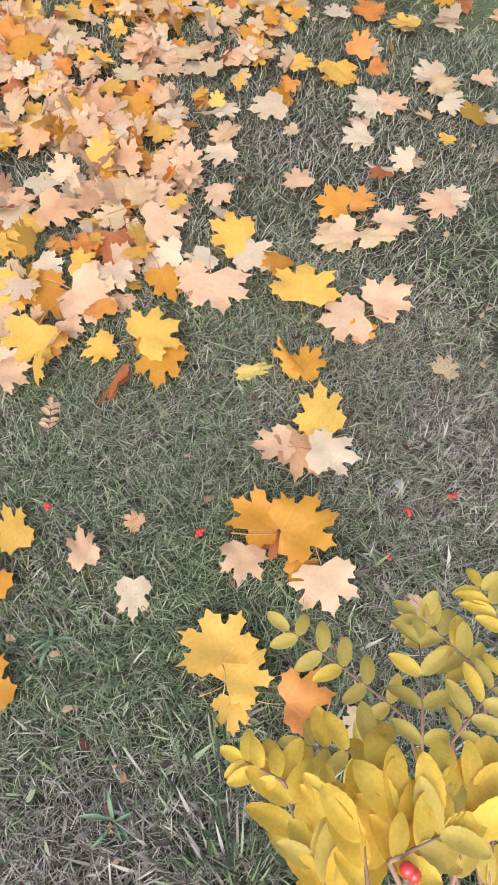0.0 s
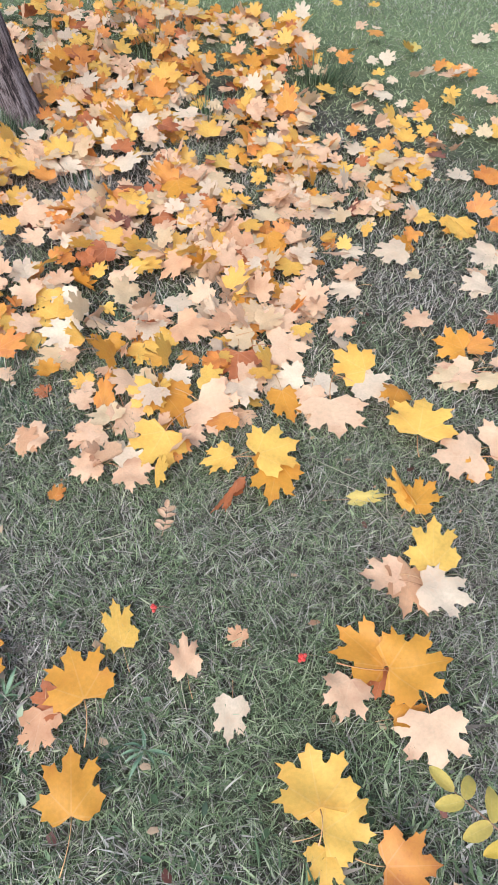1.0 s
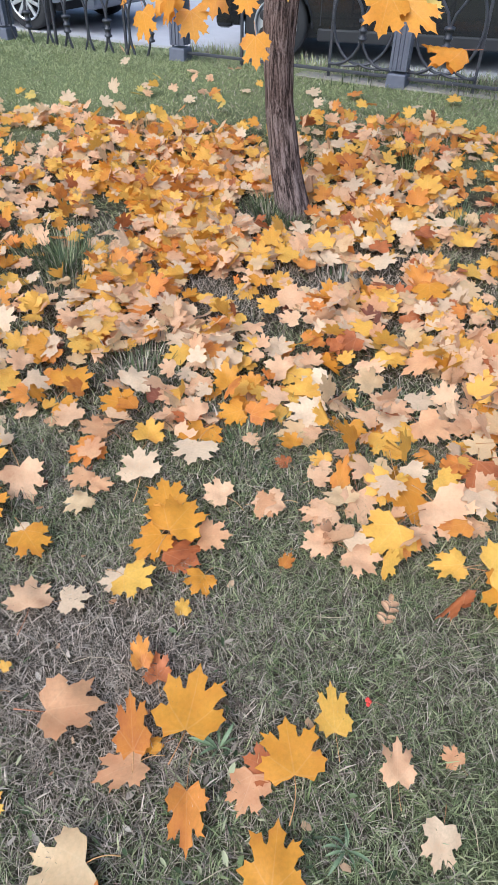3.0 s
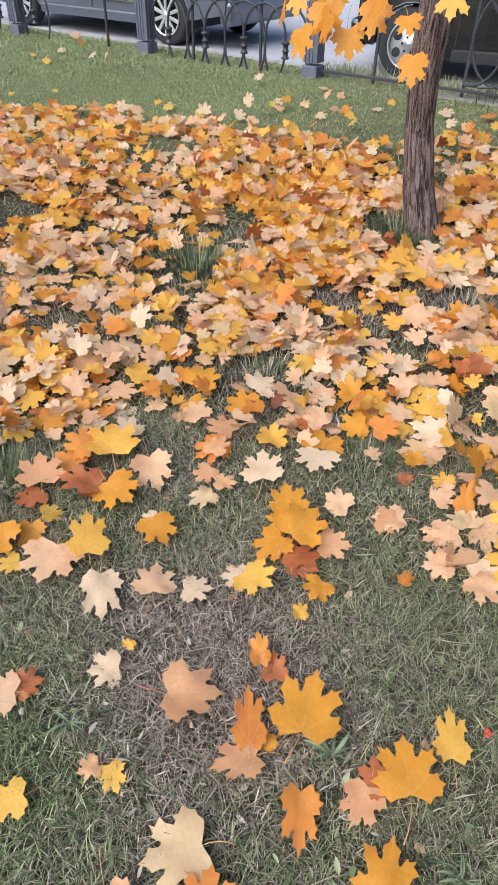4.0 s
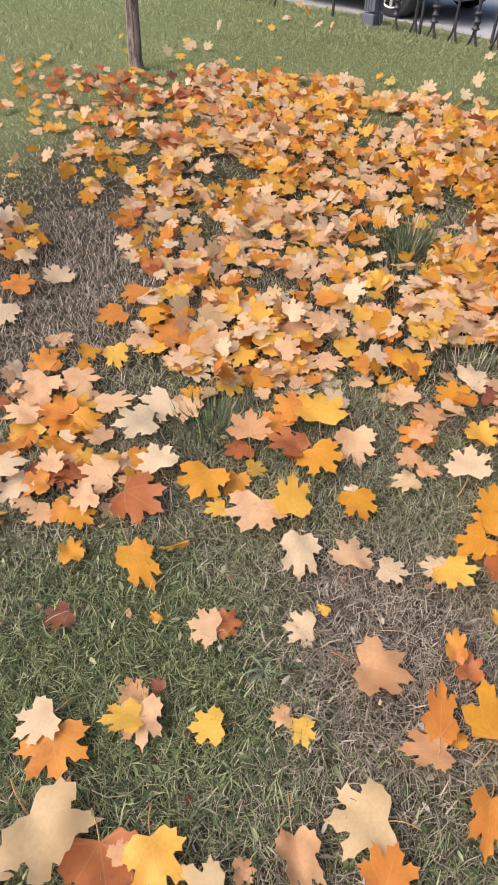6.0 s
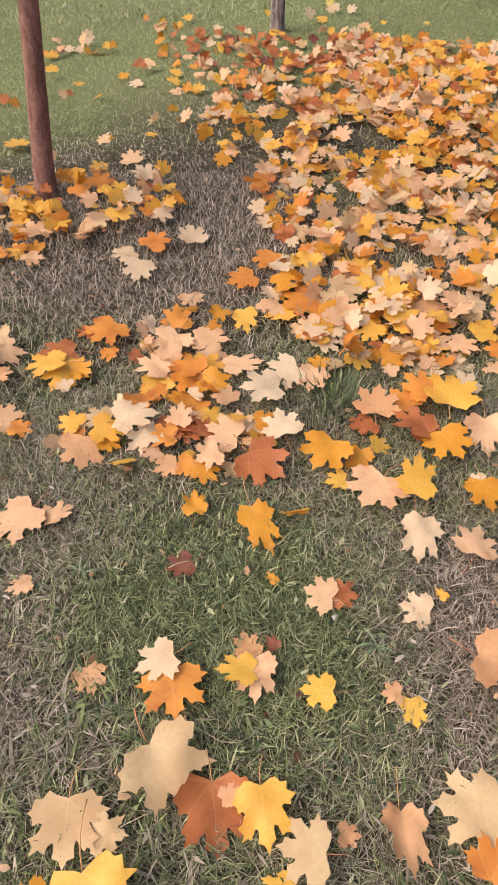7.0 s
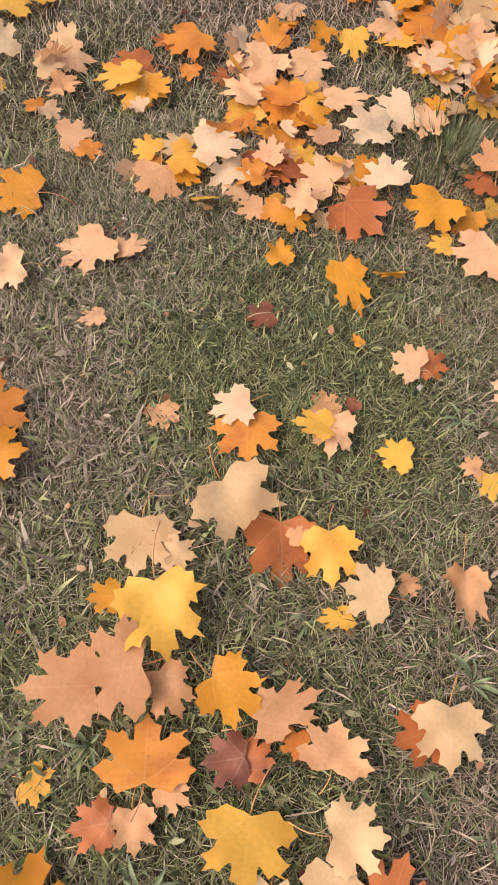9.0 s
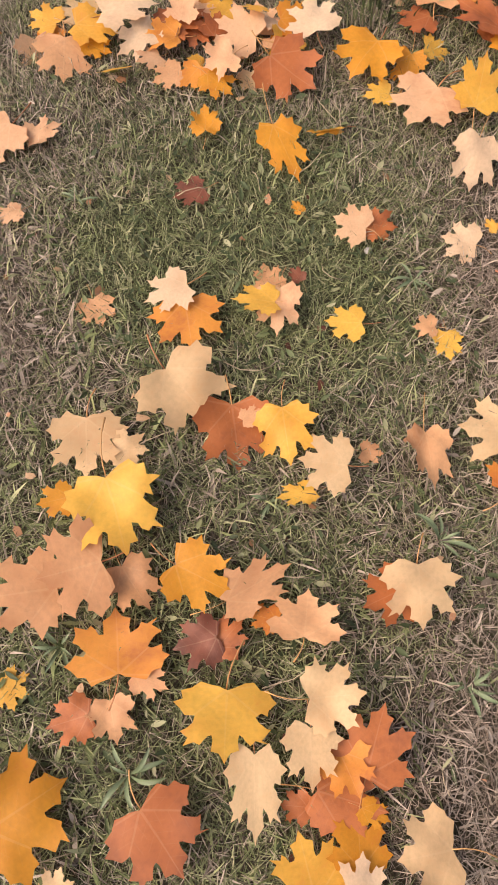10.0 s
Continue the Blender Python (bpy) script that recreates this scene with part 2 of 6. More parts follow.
BERRY = plain_material("red_berry_skin", (0.72, 0.05, 0.035), 0.3, 0, 0.3, 0.25, 120)
ROWAN = leaf_material("rowan_leaflet", srgb(242, 204, 80), srgb(234, 192, 72), srgb(206, 158, 66), 0.70, "object", 0.18, 0.35)
ROWAN_GREEN = leaf_material("rowan_leaflet_green", srgb(222, 192, 92), srgb(208, 180, 90), srgb(166, 152, 80), 0.66, "object", 0.18, 0.35)
TWIG = plain_material("twig_bark", (0.34, 0.19, 0.11), 0.7, 0, 0, 0.3, 80)
STRAW = plain_material("dry_straw", (0.46, 0.38, 0.26), 0.8, 0, 0, 0.3, 90)


# ---- mesh helpers ----
from mathutils import geometry


def mesh_of(name, verts, faces, mats=(), smooth=False, uv=None):
    me = bpy.data.meshes.new(name)
    me.from_pydata([tuple(v) for v in verts], [], [tuple(f) for f in faces])
    for m in mats:
        me.materials.append(m)
    if uv is not None:
        layer = me.uv_layers.new(name="UVMap")
        loops = np.empty(len(me.loops), dtype=np.int32)
        me.loops.foreach_get("vertex_index", loops)
        layer.data.foreach_set("uv", np.asarray(uv, dtype=np.float32)[loops].ravel())
    if smooth:
        me.polygons.foreach_set("use_smooth", [True] * len(me.polygons))
    me.update()
    return me


def fast_mesh(name, verts, tris, mats, uv=None, mat_index=None, smooth=False):
    """A joined mesh from numpy arrays of corners and triangles."""
    me = bpy.data.meshes.new(name)
    me.vertices.add(len(verts))
    me.vertices.foreach_set("co", np.asarray(verts, np.float32).ravel())
    me.loops.add(3 * len(tris))
    me.loops.foreach_set("vertex_index", np.asarray(tris, np.int32).ravel())
    me.polygons.add(len(tris))
    me.polygons.foreach_set("loop_start", np.arange(0, 3 * len(tris), 3, dtype=np.int32))
    me.polygons.foreach_set("loop_total", np.full(len(tris), 3, np.int32))
    for m in mats:
        me.materials.append(m)
    if mat_index is not None:
        me.polygons.foreach_set("material_index", np.asarray(mat_index, np.int32))
    if smooth:
        me.polygons.foreach_set("use_smooth", np.ones(len(tris), bool))
    if uv is not None:
        layer = me.uv_layers.new(name="UVMap")
        layer.data.foreach_set("uv", np.asarray(uv, np.float32)[np.asarray(tris).ravel()].ravel())
    me.update(calc_edges=True)
    me.validate()
    return me


def part(name, me, parent, material=None, label="", m=None):
    ob = new(name, me)
    if material is not None and not me.materials:
        me.materials.append(material)
    ob.parent = parent
    if m is not None:
        ob.matrix_basis = m
    return tagged(ob, label)


def box(bm, x0, x1, y0, y1, z0, z1, bevel=0.0):
    made = bmesh.ops.create_cube(bm, size=1.0, matrix=Matrix.Translation(((x0 + x1) / 2, (y0 + y1) / 2, (z0 + z1) / 2)) @ Matrix.Diagonal((x1 - x0, y1 - y0, z1 - z0, 1)))
    if bevel:
        edges = {e for v in made["verts"] for e in v.link_edges}
        bmesh.ops.bevel(bm, geom=list(edges), offset=bevel, segments=2, affect="EDGES", profile=0.5)


def from_bm(name, bm, material=None, smooth=False):
    me = bpy.data.meshes.new(name)
    bm.to_mesh(me)
    bm.free()
    if material is not None:
        me.materials.append(material)
    if smooth:
        me.polygons.foreach_set("use_smooth", [True] * len(me.polygons))
    return me


def tube_arrays(points, radii, sides=8, cap=True):
    """Corners and faces of a tube along a line of points."""
    pts = [Vector(p) for p in points]
    verts, faces = [], []
    side = None
    for i, p in enumerate(pts):
        d = (pts[min(i + 1, len(pts) - 1)] - pts[max(i - 1, 0)]).normalized()
        if side is None:
            side = d.orthogonal().normalized()
        side = (side - d * side.dot(d)).normalized()
        other = d.cross(side)
        for k in range(sides):
            a = 2 * math.pi * k / sides
            verts.append(p + (side * math.cos(a) + other * math.sin(a)) * radii[i])
    for i in range(len(pts) - 1):
        for k in range(sides):
            a, b = i * sides + k, i * sides + (k + 1) % sides
            faces.append((a, b, b + sides, a + sides))
    if cap:
        faces.append(tuple(range(sides))[::-1])
        faces.append(tuple(range((len(pts) - 1) * sides, len(pts) * sides)))
    return verts, faces


def tubes(name, runs, material, smooth=True):
    verts, faces = [], []
    for points, radii, sides in runs:
        v, f = tube_arrays(points, radii, sides)
        faces += [tuple(i + len(verts) for i in q) for q in f]
        verts += v
    return mesh_of(name, verts, faces, (material,), smooth)


def lathe(name, profile, material, sides=24, axis="Z", smooth=True, cap=True):
    """Turn a profile of (radius, height) round an axis."""
    verts, faces = [], []
    for r, h in profile:
        for k in range(sides):
            a = 2 * math.pi * k / sides
            v = (r * math.cos(a), r * math.sin(a), h)
            verts.append(v if axis == "Z" else (v[0], v[2], v[1]))
    for i in range(len(profile) - 1):
        for k in range(sides):
            a, b = i * sides + k, i * sides + (k + 1) % sides
            faces.append((a, b, b + sides, a + sides))
    if cap:
        faces.append(tuple(range(sides)))
        faces.append(tuple(range((len(profile) - 1) * sides, len(profile) * sides)))
    me = mesh_of(name, verts, faces, (material,), smooth)
    return me


# ---- ground: one sheet that rises a little to the fence, then road ----
FENCE = Vector((-3.06, 5.52, 0))
ALONG = Vector((0.9787, 0.2055, 0))
ACROSS = Vector((-0.2055, 0.9787, 0))
ROAD_Z, KERB_OFF = 0.0, 0.95
MAPLE, SAPLING_RED, SAPLING_GREY = (-2.38, 3.03), (-3.89, -0.12), (-6.4, 1.95)


def ground_z(x, y):
    """Height of the lawn, for numbers or arrays."""
    f = (x - FENCE.x) * ACROSS.x + (y - FENCE.y) * ACROSS.y
    up = np.clip((f + 3.6) / 3.3, 0, 1)
    h = 0.18 * up * up * (3 - 2 * up)
    down = np.clip((f - 0.15) / 0.75, 0, 1)
    h = h - 0.10 * down * down * (3 - 2 * down)
    r2 = (x - SAPLING_RED[0]) ** 2 + (y - SAPLING_RED[1]) ** 2
    h = h + 0.05 * np.exp(-r2 / 0.6)
    r2 = (x - SAPLING_GREY[0]) ** 2 + (y - SAPLING_GREY[1]) ** 2
    h = h + 0.06 * np.exp(-r2 / 0.8)
    h = h + 0.008 * np.sin(2.3 * x + 1.1 * y) + 0.006 * np.sin(3.7 * y - 1.9 * x) - 0.006
    return h


def to_plan(s, f):
    p = FENCE + ALONG * s + ACROSS * f
    return p.x, p.y


def build_ground():
    s_steps = np.concatenate([[-900, -300, -100, -40, -20, -14], np.arange(-11, 8.01, 0.12), [12, 20, 40, 100, 300, 900]])
    f_steps = np.concatenate([[-900, -300, -100, -40, -20, -12], np.arange(-9, KERB_OFF - 0.05, 0.12), [KERB_OFF]])
    verts, faces = [], []
    for f in f_steps:
        for s in s_steps:
            x, y = to_plan(s, f)
            verts.append((x, y, float(ground_z(x, y)) + 0.004 * noise.noise((x * 9, y * 9, 0))))
    w = len(s_steps)
    for i in range(len(f_steps) - 1):
        for k in range(w - 1):
            a = i * w + k
            faces.append((a, a + 1, a + w + 1, a + w))
    g = new("ground", mesh_of("ground", verts, faces, (SOIL,), True))
    tagged(g, "dull green lawn soil with dry thatch between the grass", "ground", kind="structure")
    verts, faces = [], []
    for f in (KERB_OFF + 0.14, 3, 8, 30, 200, 900):
        for s in (-900, -200, -40, -15, -5, 5, 15, 40, 200, 900):
            x, y = to_plan(s, f)
            verts.append((x, y, ROAD_Z))
    for i in range(5):
        for k in range(9):
            a = i * 10 + k
            faces.append((a, a + 1, a + 11, a + 10))
    tagged(new("road", mesh_of("road", verts, faces, (ASPHALT,))), "pale grey asphalt road beside the lawn", "road", kind="structure")
    kerb = new("kerb")
    kerb.matrix_world = Matrix.Translation(FENCE) @ Matrix.Rotation(math.atan2(ALONG.y, ALONG.x), 4, "Z")
    tagged(kerb, "row of pale concrete kerb stones along the road", "kerb", kind="structure")
    bm = bmesh.new()
    box(bm, 0.005, 0.995, KERB_OFF, KERB_OFF + 0.15, -0.1, 0.075, 0.012)
    me = from_bm("kerb_stone", bm, KERB)
    for k in range(-14, 10):
        part("kerb_stone", me, kerb, m=pose(k, 0, random.uniform(-0.006, 0.006)))


build_ground()


# ---- grass ----
def blades(name, xy, length, width, lean, material, label, bend=0.5, lift=0.0, heading=None):
    """Many blades of grass as one mesh: a root, a bent middle and a tip each."""
    n = len(xy)
    rng = np.random.default_rng(len(name) + n)
    a = rng.uniform(0, 2 * np.pi, n) if heading is None else heading
    le = length * rng.uniform(0.55, 1.35, n)
    wd = width * rng.uniform(0.6, 1.4, n)
    t1 = np.clip(rng.normal(lean, 0.28, n), 0.05, 1.5)
    t2 = np.clip(t1 + rng.uniform(0, 1.0, n) * bend, 0.05, 1.75)
    root = np.stack([xy[:, 0], xy[:, 1], ground_z(xy[:, 0], xy[:, 1]) + lift], 1)
    d = np.stack([np.cos(a), np.sin(a)], 1)
    side = np.stack([-np.sin(a + rng.normal(0, 0.5, n)), np.cos(a), np.zeros(n)], 1)
    one = np.concatenate([d * (np.sin(t1) * le * 0.5)[:, None], (np.cos(t1) * le * 0.5)[:, None]], 1)
    two = one + np.concatenate([d * (np.sin(t2) * le * 0.5)[:, None], (np.cos(t2) * le * 0.5)[:, None]], 1)
    two[:, 2] = np.maximum(two[:, 2], 0.003)
    w = side * wd[:, None] * 0.5
    v = np.stack([root - w, root + w, root + one - w * 0.9, root + one + w * 0.9, root + two], 1).reshape(-1, 3)
    base = np.arange(n) * 5
    tris = np.concatenate([np.stack([base + i for i in t], 1) for t in ((0, 1, 3), (0, 3, 2), (2, 3, 4))])
    ob = new(name, fast_mesh(name, v, tris, (material,)))
    return tagged(ob, label, "grass", kind="stuff")


def plan_points(n, r0, r1, a0, a1, seed):
    """Points over a fan of the lawn seen from where the walk goes."""
    rng = np.random.default_rng(seed)
    r = np.sqrt(rng.uniform(r0 * r0, r1 * r1, n))
    a = np.radians(rng.uniform(a0, a1, n))
    return np.stack([-0.65 + r * np.cos(a), 0.05 + r * np.sin(a)], 1)


def open_lawn(xy):
    """The stretch of lawn that the walk looks down on."""
    x, y = xy[:, 0], xy[:, 1]
    edge = np.where(y < 0.1, y - 3.75 * (x + 0.3), y - 0.5 * (x + 0.3))
    return xy[(y > -0.78) & (x < 0.42) & (edge > 0) & (x + 0.35 * y < 0.75)]


def sow():
    near = open_lawn(plan_points(350000, 0.0, 1.8, 0, 360, 1))
    blades("lawn_grass", near, 0.042, 0.0013, 0.86, GRASS, "short matted green grass mixed with dry straw", 0.9)
    broad = open_lawn(plan_points(52000, 0.0, 1.9, 0, 360, 11))
    blades("lawn_grass", broad, 0.040, 0.0026, 1.08, GRASS_BROAD, "flattened broad green grass blades over the thatch", 0.6, 0.006)
    behind = np.concatenate([plan_points(14000, 0.5, 2.6, 200, 422, 12), plan_points(16000, 1.9, 4.6, 195, 430, 13)])
    blades("lawn_grass", behind, 0.05, 0.007, 0.95, GRASS_BROAD, "short lawn grass away from the trees")
    mid = plan_points(125000, 1.75, 3.4, 62, 200, 2)
    blades("lawn_grass", mid, 0.044, 0.0024, 0.95, GRASS, "short worn lawn grass between fallen leaves")
    far = plan_points(140000, 3.4, 7.4, 70, 205, 3)
    f = (far[:, 0] - FENCE.x) * ACROSS.x + (far[:, 1] - FENCE.y) * ACROSS.y
    far = far[f < 0.9]
    blades("lawn_grass", far, 0.034, 0.0038, 1.1, GRASS_FAR, "lawn grass growing longer towards the fence")
    rng = np.random.default_rng(4)
    s, f = rng.uniform(-10.5, 4.0, 48000), rng.uniform(-1.6, 0.95, 48000)
    keep = rng.uniform(0, 1, 48000) < np.clip((f + 1.7) / 1.7, 0.05, 1)
    edge = plan_points(40000, 6.8, 13.0, 120, 205, 9)
    g = (edge[:, 0] - FENCE.x) * ACROSS.x + (edge[:, 1] - FENCE.y) * ACROSS.y
    blades("lawn_grass", edge[g < 0.9], 0.06, 0.008, 1.05, GRASS_TALL, "distant green lawn grass beyond the saplings")
    x = FENCE.x + ALONG.x * s + ACROSS.x * f
    y = FENCE.y + ALONG.y * s + ACROSS.y * f
    blades("fence_grass", np.stack([x, y], 1)[keep], 0.044, 0.0045, 1.05, GRASS_TALL, "longer green grass along the iron fence", 0.8)


sow()


# ---- maple leaves ----
HALF = [(0.0, 1.0), (0.045, 0.92), (0.095, 0.85), (0.235, 0.81), (0.21, 0.735), (0.205, 0.67), (0.225, 0.60), (0.285, 0.62), (0.35, 0.665), (0.42, 0.75), (0.50, 0.70),
        (0.69, 0.765), (0.61, 0.655), (0.72, 0.55), (0.61, 0.50), (0.54, 0.43), (0.50, 0.36), (0.57, 0.335), (0.69, 0.355), (0.71, 0.27), (0.87, 0.19), (0.73, 0.12),
        (0.70, 0.0), (0.56, -0.005), (0.43, -0.12), (0.28, -0.08), (0.12, -0.045), (0.0, 0.0)]


def blade_shape(seed, rings):
    """Flat corners of a lobed blade, its triangles, and its flat place for veins. The stalk joins at the origin; the middle lobe ends at y = 1."""
    rng = random.Random(seed)
    lobe = 0.92 + 0.16 * rng.random()
    wide = 0.64 + 0.12 * rng.random()
    right = [(x * wide, y) for x, y in HALF]
    left = [(-x * wide * rng.uniform(0.95, 1.05), y * rng.uniform(0.97, 1.03)) for x, y in HALF[1:-1]][::-1]
    edge = []
    for x, y in right + left:
        grow = lobe if y > 0.6 else 1.0
        edge.append((x * (1 + rng.uniform(-0.05, 0.05)), (y if y <= 0.6 else 0.6 + (y - 0.6) * grow) + rng.uniform(-0.018, 0.018)))
    n = len(edge)
    pts = [Vector(p) for p in edge]
    step = 0.40 / rings
    for i in range(-int(0.9 / step), int(0.9 / step) + 1):
        for k in range(-3, int(1.1 / step) + 1):
            p = Vector(((i + 0.5 * (k % 2)) * step, k * step * 0.87))
            if min((p - q).length for q in pts[:n]) > step * 0.55:
                pts.append(p)
    made = geometry.delaunay_2d_cdt(pts, [(i, (i + 1) % n) for i in range(n)], [list(range(n))], 1, 1e-5)
    return np.array([(v.x, v.y) for v in made[0]]), np.array([tuple(f) for f in made[2]])


def curl(flat, seed, amount):
    """Bend a flat blade: cupping, a fold on the middle vein, drooping or lifted lobes, and small waves."""
    rng = random.Random(seed * 7 + 3)
    x, y = flat[:, 0], flat[:, 1] - 0.25
    r2 = x * x + y * y
    cup, fold = rng.uniform(-0.5, 0.45) * amount, rng.uniform(-0.15, 0.5) * amount
    along, twist = rng.uniform(-0.45, 0.45) * amount, rng.uniform(-0.4, 0.4) * amount
    ph = [rng.uniform(0, 6.3) for _ in range(4)]
    a = np.arctan2(y, x)
    z = cup * r2 * 0.6 + fold * np.abs(x) * 0.5 + along * y * y * 0.6 + twist * x * y
    z = z + amount * 0.10 * r2 * np.sin(5 * a + ph[0]) + amount * 0.05 * np.sin(7 * x + ph[1]) * np.sin(6 * y + ph[2])
    keep = 1 - 0.25 * np.clip(np.abs(z), 0, 1)
    return np.stack([flat[:, 0] * keep, flat[:, 1] * keep, z], 1)


def blade_mesh(name, seed, amount, rings=4, folded=0.0):
    flat, tris = blade_shape(seed, rings)
    v = curl(flat, seed, amount)
    if folded:
        side = np.maximum(v[:, 0] * np.sign(folded), 0)
        ang = np.clip(side * 9, 0, 1) * abs(folded)
        v[:, 0] = np.where(side > 0, np.sign(folded) * side * np.cos(ang), v[:, 0])
        v[:, 2] = v[:, 2] + side * np.sin(ang)
    v[:, 2] -= v[:, 2].min() * 0.6
    p = flat[tris]
    turn = (p[:, 1, 0] - p[:, 0, 0]) * (p[:, 2, 1] - p[:, 0, 1]) - (p[:, 1, 1] - p[:, 0, 1]) * (p[:, 2, 0] - p[:, 0, 0])
    tris = np.where((turn < 0)[:, None], tris[:, ::-1], tris)
    return v, tris, flat


def stalk_mesh(seed):
    rng = random.Random(seed)
    le, swing, up = rng.uniform(0.28, 0.75), rng.uniform(-0.3, 0.3), rng.uniform(-0.02, 0.07)
    pts = [(swing * t * t, -le * t, up * math.sin(t * 3) + 0.012) for t in (0, 0.25, 0.5, 0.75, 1)]
    return tubes("stalk", [(pts, [0.010, 0.009, 0.008, 0.009, 0.014], 5)], STALK)


KINDS = 14
BLADES = []
for k in range(KINDS):
    v, tris, flat = blade_mesh("blade", 11 + k, (0.25, 0.45, 0.7, 1.0)[k % 4] * 0.9, 4)
    BLADES.append((v, tris, flat))
FOLDS = [blade_mesh("blade", 40 + k, 0.5, 4, f) for k, f in enumerate((2.4, -2.4, 1.7, -1.7, 2.8, -2.8))]
STALKS = [stalk_mesh(60 + k) for k in range(6)]
BLADE_MESH = {}


def blade_data(kind, tone):
    """The shared mesh of one blade shape in one tone."""
    key = (kind, tone)
    if key not in BLADE_MESH:
        v, tris, flat = (FOLDS[kind - KINDS] if kind >= KINDS else BLADES[kind])
        BLADE_MESH[key] = fast_mesh("maple_leaf", v, tris, (LEAF_MATS[tone],), flat, smooth=True)
    return BLADE_MESH[key]


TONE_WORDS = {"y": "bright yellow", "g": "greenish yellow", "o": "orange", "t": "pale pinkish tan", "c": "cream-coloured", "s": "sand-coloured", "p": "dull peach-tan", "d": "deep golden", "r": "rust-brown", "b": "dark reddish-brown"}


def maple_leaf(x, y, size, heading, tone, kind, lift=0.02, tip=0.0, roll=0.0, wide=1.0, where="on the short grass"):
    """A fallen leaf: its stalk joins at (x, y), its middle lobe points along heading (degrees from +x)."""
    ob = new("maple_leaf", blade_data(kind, tone))
    z = float(ground_z(x, y)) + lift
    ob.matrix_world = pose(x, y, z, 0, 0, heading - 90) @ pose(0, 0, 0, tip, roll, 0) @ Matrix.Diagonal((size * wide, size, size, 1))
    shape = "folded" if kind >= KINDS else ("flat" if kind % 4 == 0 else "curled")
    tagged(ob, "%s %s fallen maple leaf lying %s" % (shape, TONE_WORDS[tone], where), "leaf", "fallen maple leaves")
    part("stalk", STALKS[(kind * 5 + int(size * 1000)) % 6], ob)
    return ob


# leaves that lie in the open, patch by patch: x, y, length, heading, tone, layer, width (below nought: folded)
PILE_A = [
    (-1.333, -0.184, 0.138, 25, "s", 3, 1.03), (-1.294, -0.338, 0.11, -15, "s", 1, 1.1), (-1.229, -0.305, 0.064, 68, "s", 0, 0.93),
    (-1.168, -0.328, 0.149, 2, "y", 3, 0.9), (-1.162, -0.394, 0.057, -93, "d", 2, 0.93), (-1.037, -0.366, 0.103, -91, "p", 4, 1.35),
    (-1.026, -0.343, 0.092, 18, "p", 1, 0.83), (-1, -0.258, 0.102, 46, "d", 3, 0.95), (-0.922, -0.198, 0.124, 102, "p", 2, 0.6),
    (-0.874, -0.227, 0.072, -94, "b", 1, 1.12), (-0.859, -0.232, 0.06, 119, "r", 1, 0.94), (-0.869, -0.385, 0.1, 169, "o", 2, 1.29),
    (-0.862, -0.362, 0.057, 50, "p", 1, 0.93), (-0.838, -0.408, 0.066, -3, "p", 1, 0.98),
]
PILE_B = [
    (-0.828, -0.441, 0.069, -91, "r", 1, 1.02), (-0.91, -0.568, 0.048, 58, "y", 0, 1.12), (-0.833, -0.101, 0.076, 155, "p", 3, 1.35),
    (-0.87, -0.132, 0.05, -123, "o", 1, 0.93), (-0.75, -0.123, 0.089, 79, "s", 4, 1.02), (-0.714, -0.134, 0.086, -17, "s", 4, 0.83),
    (-0.629, -0.078, 0.103, 144, "r", 2, 0.95), (-0.67, -0.104, 0.071, 6, "o", 2, 1), (-0.63, -0.152, 0.107, 57, "r", 1, 0.84),
    (-0.592, -0.099, 0.048, 47, "d", 2, 0.75), (-0.799, -0.235, 0.099, -19, "y", 4, 1.29), (-0.705, -0.222, 0.116, -17, "s", 3, 0.61),
    (-0.613, -0.171, 0.044, -112, "r", 1, 0.93), (-0.685, -0.398, 0.108, 21, "r", 2, 1.12),
]
PILE_C = [
    (-0.725, -0.61, 0.122, 104, "d", 2, 1.18), (-0.61, -0.548, 0.049, 147, "s", 1, 1.05), (-0.507, -0.199, 0.088, 176, "y", 3, 1.15),
    (-0.522, -0.127, 0.079, 162, "d", 2, 0.94), (-0.483, -0.144, 0.069, 156, "c", 3, 0.95), (-0.507, 0.001, 0.084, -98, "s", 2, 1.21),
    (-0.883, 0.105, 0.103, -15, "s", 3, 1.05), (-0.856, 0.082, 0.081, -84, "r", 1, 1.02), (-1.091, 0.213, 0.111, -16, "p", 1, 0.64),
    (-1.242, -0.09, 0.13, -9, "r", 1, 0.97), (-1.208, -0.08, 0.043, 103, "p", 1, 0.74), (-1.204, -0.009, 0.109, -11, "y", 2, 0.86),
    (-1.07, 0.059, 0.084, -116, "s", 3, 1.05), (-1.095, 0.1, 0.041, 65, "p", 0, 0.93),
]
